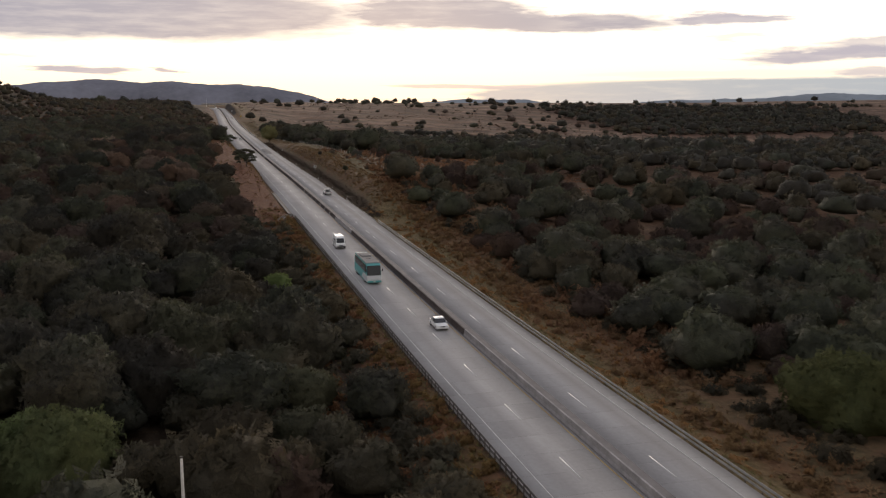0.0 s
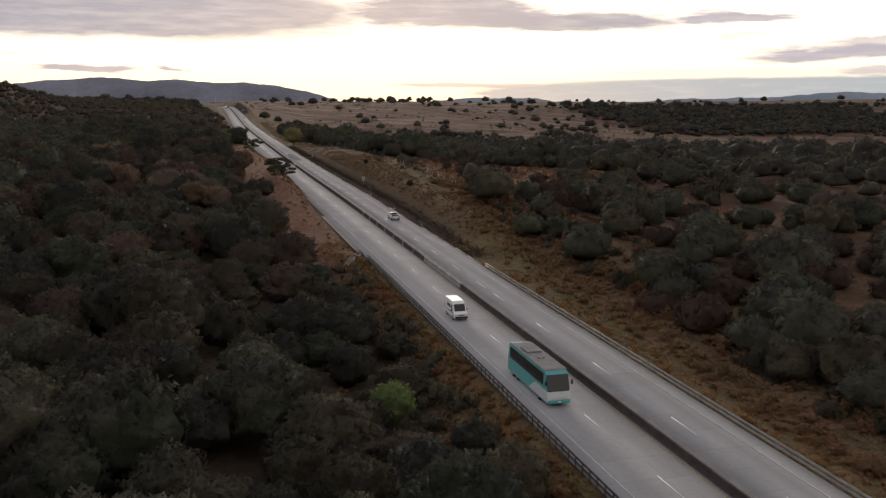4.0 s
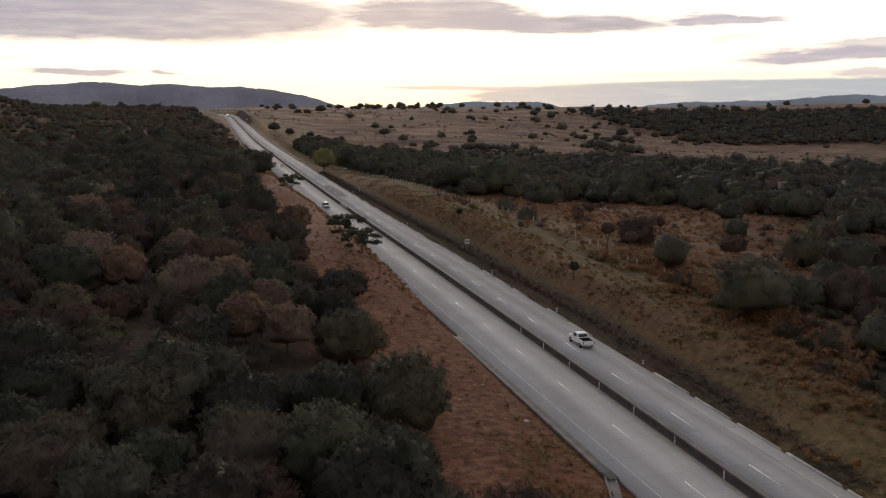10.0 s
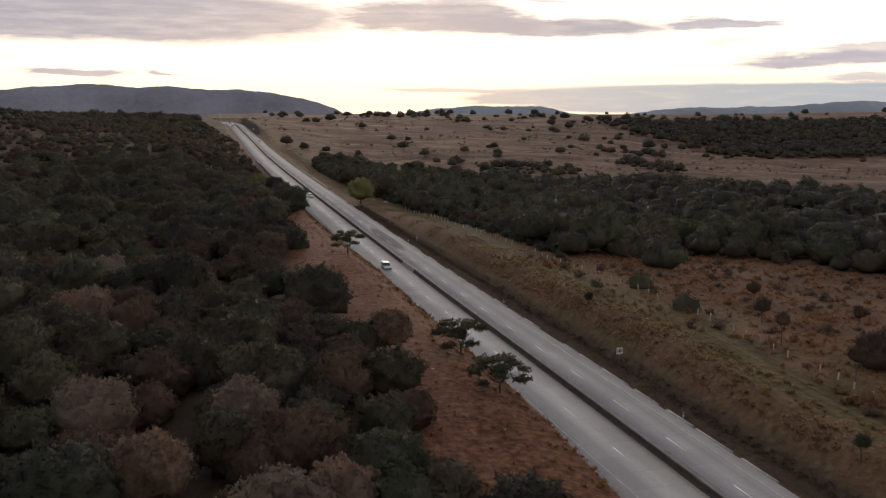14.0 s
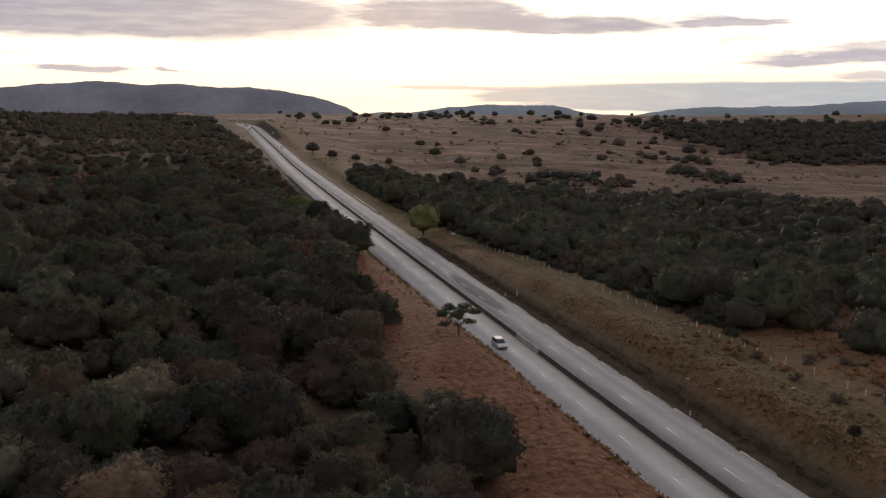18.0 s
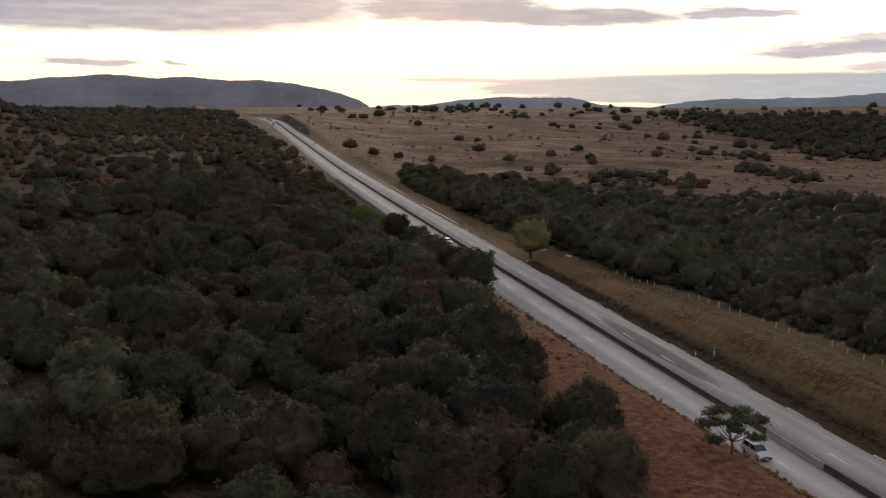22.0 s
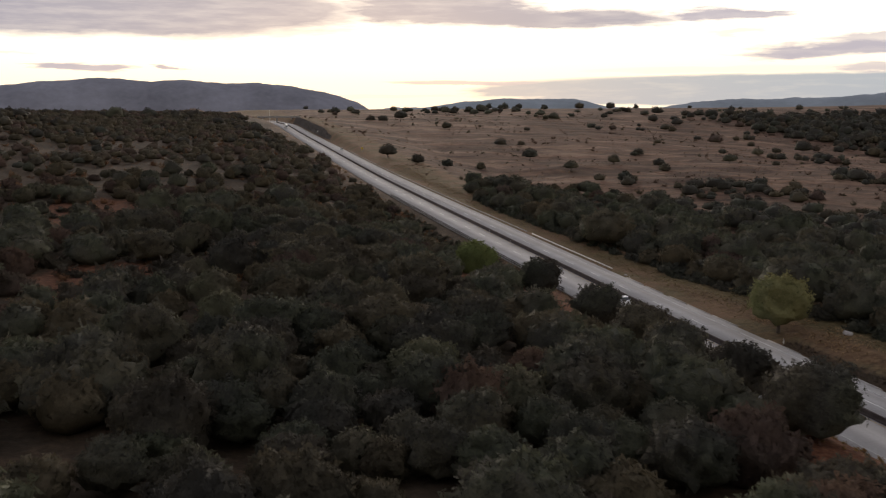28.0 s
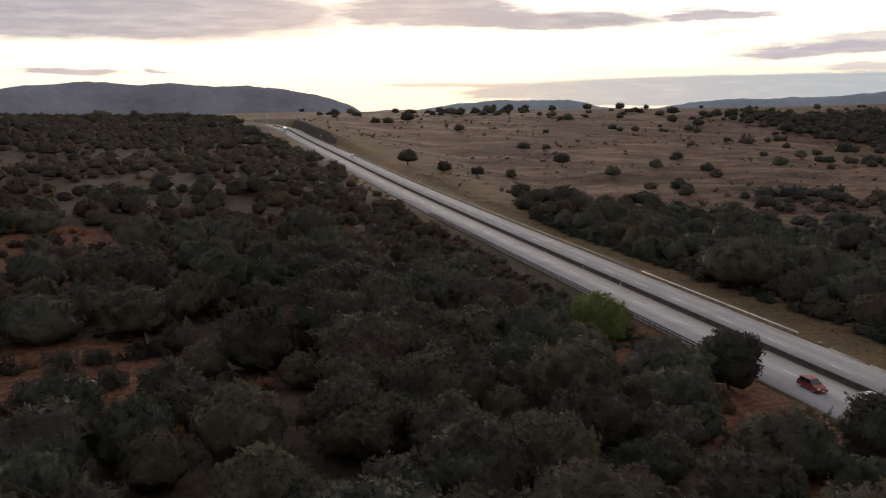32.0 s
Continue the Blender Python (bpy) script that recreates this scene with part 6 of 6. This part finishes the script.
def van(u, y):
    e = new("van")
    tagged(e, "white high-roofed delivery van driving in the slow lane", "van", "traffic on the road")
    L, W, H, f = 5.4, 1.95, 2.45, -2.7
    part("body", shell([(f, 0.42), (f + 0.02, 0.85), (f + 0.65, 1.15), (f + 1.35, 2.15), (f + 1.9, H), (2.6, H), (2.7, H - 0.15), (2.7, 0.42), (2.6, 0.3), (f + 0.1, 0.3)], W, 1.1, 0.12, 0.08), P_WHITE, e)
    slab("windscreen", e, GLASS, (0, f + 0.98, 1.66), (1.55, 0.05, 1.05), 0.04, "dark sloping windscreen", radians(-34))
    for s in (-1, 1):
        slab("side_window", e, GLASS, (s * 0.925, f + 1.85, 1.62), (0.05, 0.9, 0.55), 0.03)
        slab("side_window", e, GLASS, (s * 0.925, 0.6, 1.62), (0.05, 1.5, 0.5), 0.03)
        slab("stripe", e, TRIM, (s * 0.975, 0.4, 0.95), (0.03, 4.2, 0.09), 0.0)
        slab("headlamp", e, LAMP, (s * 0.72, f + 0.1, 0.9), (0.35, 0.2, 0.22), 0.05)
        slab("tail_lamp", e, TAIL, (s * 0.88, 2.69, 1.1), (0.14, 0.06, 0.4), 0.02)
        slab("mirror", e, TRIM, (s * 1.1, f + 1.2, 1.35), (0.18, 0.1, 0.28), 0.03)
        for wy in (f + 0.95, 1.55):
            wheel(e, s * 0.87, wy, 0.36, 0.22)
    slab("bumper", e, TRIM, (0, f + 0.0, 0.5), (1.8, 0.2, 0.26), 0.06)
    slab("grille", e, TRIM, (0, f + 0.02, 0.82), (0.9, 0.1, 0.16), 0.03)
    set_down(e, u, y, False)


def pickup(u, y):
    e = new("pickup_truck")
    tagged(e, "white double-cab pickup truck with an empty dark bed", "pickup truck", "traffic on the road")
    L, W, f = 5.2, 1.85, -2.6
    part("body", shell([(f, 0.5), (f + 0.03, 0.85), (f + 0.3, 1.02), (f + 1.35, 1.12), (0.75, 1.14), (0.75, 0.5), (f + 0.3, 0.42)], W, 0.7, 0.05, 0.06), P_WHITE, e)
    part("cab", shell([(f + 1.2, 1.08), (f + 1.95, 1.74), (0.35, 1.78), (0.72, 1.08)], W - 0.08, 1.1, 0.18, 0.05), P_WHITE, e)
    slab("windscreen", e, GLASS, (0, f + 1.55, 1.42), (1.42, 0.04, 0.72), 0.03, "", radians(-48))
    slab("rear_window", e, GLASS, (0, 0.58, 1.44), (1.35, 0.05, 0.44), 0.03, "", radians(26))
    for s in (-1, 1):
        slab("side_window", e, GLASS, (s * 0.825, f + 2.15, 1.42), (0.06, 0.75, 0.38), 0.02)
        slab("side_window", e, GLASS, (s * 0.825, -0.02, 1.42), (0.06, 0.6, 0.36), 0.02)
        slab("bed_side", e, P_WHITE, (s * 0.87, 1.68, 0.86), (0.12, 1.86, 0.6), 0.03)
        slab("tail_lamp", e, TAIL, (s * 0.84, 2.62, 0.9), (0.14, 0.05, 0.34), 0.02)
        slab("headlamp", e, LAMP, (s * 0.7, f + 0.12, 0.88), (0.32, 0.2, 0.2), 0.04)
        slab("mirror", e, P_WHITE, (s * 1.02, f + 1.6, 1.2), (0.2, 0.1, 0.18), 0.03)
        for wy in (f + 0.95, 1.6):
            wheel(e, s * 0.84, wy, 0.39, 0.26)
    slab("bed_floor", e, TRIM, (0, 1.68, 0.68), (1.62, 1.82, 0.08), 0.0, "dark bed liner")
    slab("front_liner", e, TRIM, (0, 0.80, 0.92), (1.6, 0.06, 0.46), 0.0)
    for s in (-1, 1):
        slab("side_liner", e, TRIM, (s * 0.795, 1.68, 0.93), (0.05, 1.8, 0.44), 0.0)
    slab("gate_liner", e, TRIM, (0, 2.515, 0.92), (1.55, 0.05, 0.42), 0.0)
    slab("tailgate", e, P_WHITE, (0, 2.58, 0.86), (1.62, 0.09, 0.56), 0.02)
    slab("rear_bumper", e, RIM, (0, 2.68, 0.55), (1.7, 0.14, 0.18), 0.03, "chromed step bumper")
    slab("chassis", e, TRIM, (0, 0.9, 0.5), (1.2, 3.4, 0.2), 0.02)
    slab("number_plate", e, SIGN_WHITE, (0, 2.76, 0.58), (0.32, 0.02, 0.13), 0.0)
    set_down(e, u, y, True)


P_ROOF = plain("dusty_roof_paint", (0.19, 0.185, 0.18), 0.85, 0, 0.1, 0.25, 1.0)


def coach(u, y):
    e = new("coach")
    tagged(e, "teal and silver long-distance coach with dark windows", "bus", "traffic on the road")
    L, W, H, f = 12.2, 2.55, 3.55, -6.1
    part("body", shell([(f, 0.45), (f - 0.02, 1.0), (f + 0.25, 1.6), (f + 0.75, 3.2), (f + 1.2, H), (5.7, H), (6.05, H - 0.2), (6.1, 2.0), (6.1, 0.45), (5.9, 0.35), (f + 0.2, 0.35)], W, 2.2, 0.06, 0.1), P_TEAL, e, "teal painted body")
    part("front_body", shell([(f - 0.03, 0.5), (f - 0.05, 1.0), (f + 0.2, 1.62), (f + 3.6, 1.62), (f + 5.6, 0.5)], W + 0.03, 2.2, 0.06, 0.06), P_PALE, e, "silver front panel")
    slab("windscreen", e, GLASS, (0, f + 0.42, 2.38), (2.36, 0.07, 1.7), 0.06, "tall raked dark windscreen", radians(-17))
    for s in (-1, 1):
        for k in range(7):
            slab("side_window", e, GLASS, (s * (W / 2 - 0.026), f + 2.1 + k * 1.45, 2.58), (0.09, 1.43, 1.25), 0.02)
        slab("headlamp", e, LAMP, (s * 0.95, f + 0.02, 0.85), (0.42, 0.2, 0.24), 0.06)
        slab("tail_lamp", e, TAIL, (s * 1.1, 6.1, 1.0), (0.2, 0.06, 0.5), 0.03)
        slab("mirror", e, TRIM, (s * 1.42, f + 0.15, 2.5), (0.2, 0.16, 0.5), 0.05)
        for wy in (f + 2.5, 3.0, 4.35):
            wheel(e, s * (W / 2 - 0.16), wy, 0.5, 0.3)
        slab("luggage_door", e, P_TEAL, (s * (W / 2 + 0.004), 0.2, 1.0), (0.04, 2.6, 0.75), 0.02)
    part("roof_cover", shell([(f + 1.1, H - 0.02), (f + 1.5, H + 0.05), (5.2, H + 0.05), (5.5, H - 0.02)], W * 0.97, H, 0.0, 0.02), P_ROOF, e, "dull grey roof panel")
    slab("roof_hatch", e, TRIM, (0, -0.6, H + 0.08), (0.75, 0.75, 0.08), 0.03)
    slab("air_unit", e, P_ROOF, (0, 2.2, H + 0.12), (1.7, 2.2, 0.2), 0.06)
    slab("bumper", e, P_TEAL, (0, f - 0.02, 0.55), (2.4, 0.2, 0.35), 0.08)
    slab("number_plate", e, SIGN_WHITE, (0, f - 0.13, 0.55), (0.34, 0.02, 0.14), 0.0)
    set_down(e, u, y, False)


def lorry(u, y):
    e = new("lorry")
    tagged(e, "white box lorry coming over the crest", "lorry", "traffic on the road")
    slab("cargo_box", e, P_WHITE, (0, 1.2, 2.5), (2.45, 7.4, 2.7), 0.06)
    part("cab", shell([(-5.0, 0.5), (-5.05, 1.5), (-4.8, 2.7), (-3.0, 2.8), (-2.9, 0.5)], 2.35, 1.5, 0.06, 0.08), P_WHITE, e)
    slab("windscreen", e, GLASS, (0, -4.93, 2.1), (2.0, 0.06, 0.9), 0.03, "", radians(-10))
    slab("chassis", e, TRIM, (0, 0.4, 0.85), (1.4, 9.0, 0.35), 0.03)
    for s in (-1, 1):
        for wy in (-3.9, 2.6, 3.8):
            wheel(e, s * 1.05, wy, 0.5, 0.3)
        slab("headlamp", e, LAMP, (s * 0.9, -5.0, 0.9), (0.35, 0.15, 0.22), 0.04)
    set_down(e, u, y, False)


P_PALE = P_GREY
coach(-5.7, 119)
car(-2.4, 83, False, P_WHITE, "white saloon car overtaking in the fast lane")
van(-5.7, 151)
pickup(5.7, 246)
car(-5.7, 414, False, P_SILVER, "silver estate car with a white roof in the slow lane", "suv")
car(-2.5, 577, False, P_WHITE, "white saloon car in the fast lane")
car(-5.7, 584, False, P_RED, "dark red hatchback car in the slow lane", "estate")
car(5.8, 1018, True, P_WHITE, "small white car driving away up the hill", "suv")
lorry(-5.6, 1290)
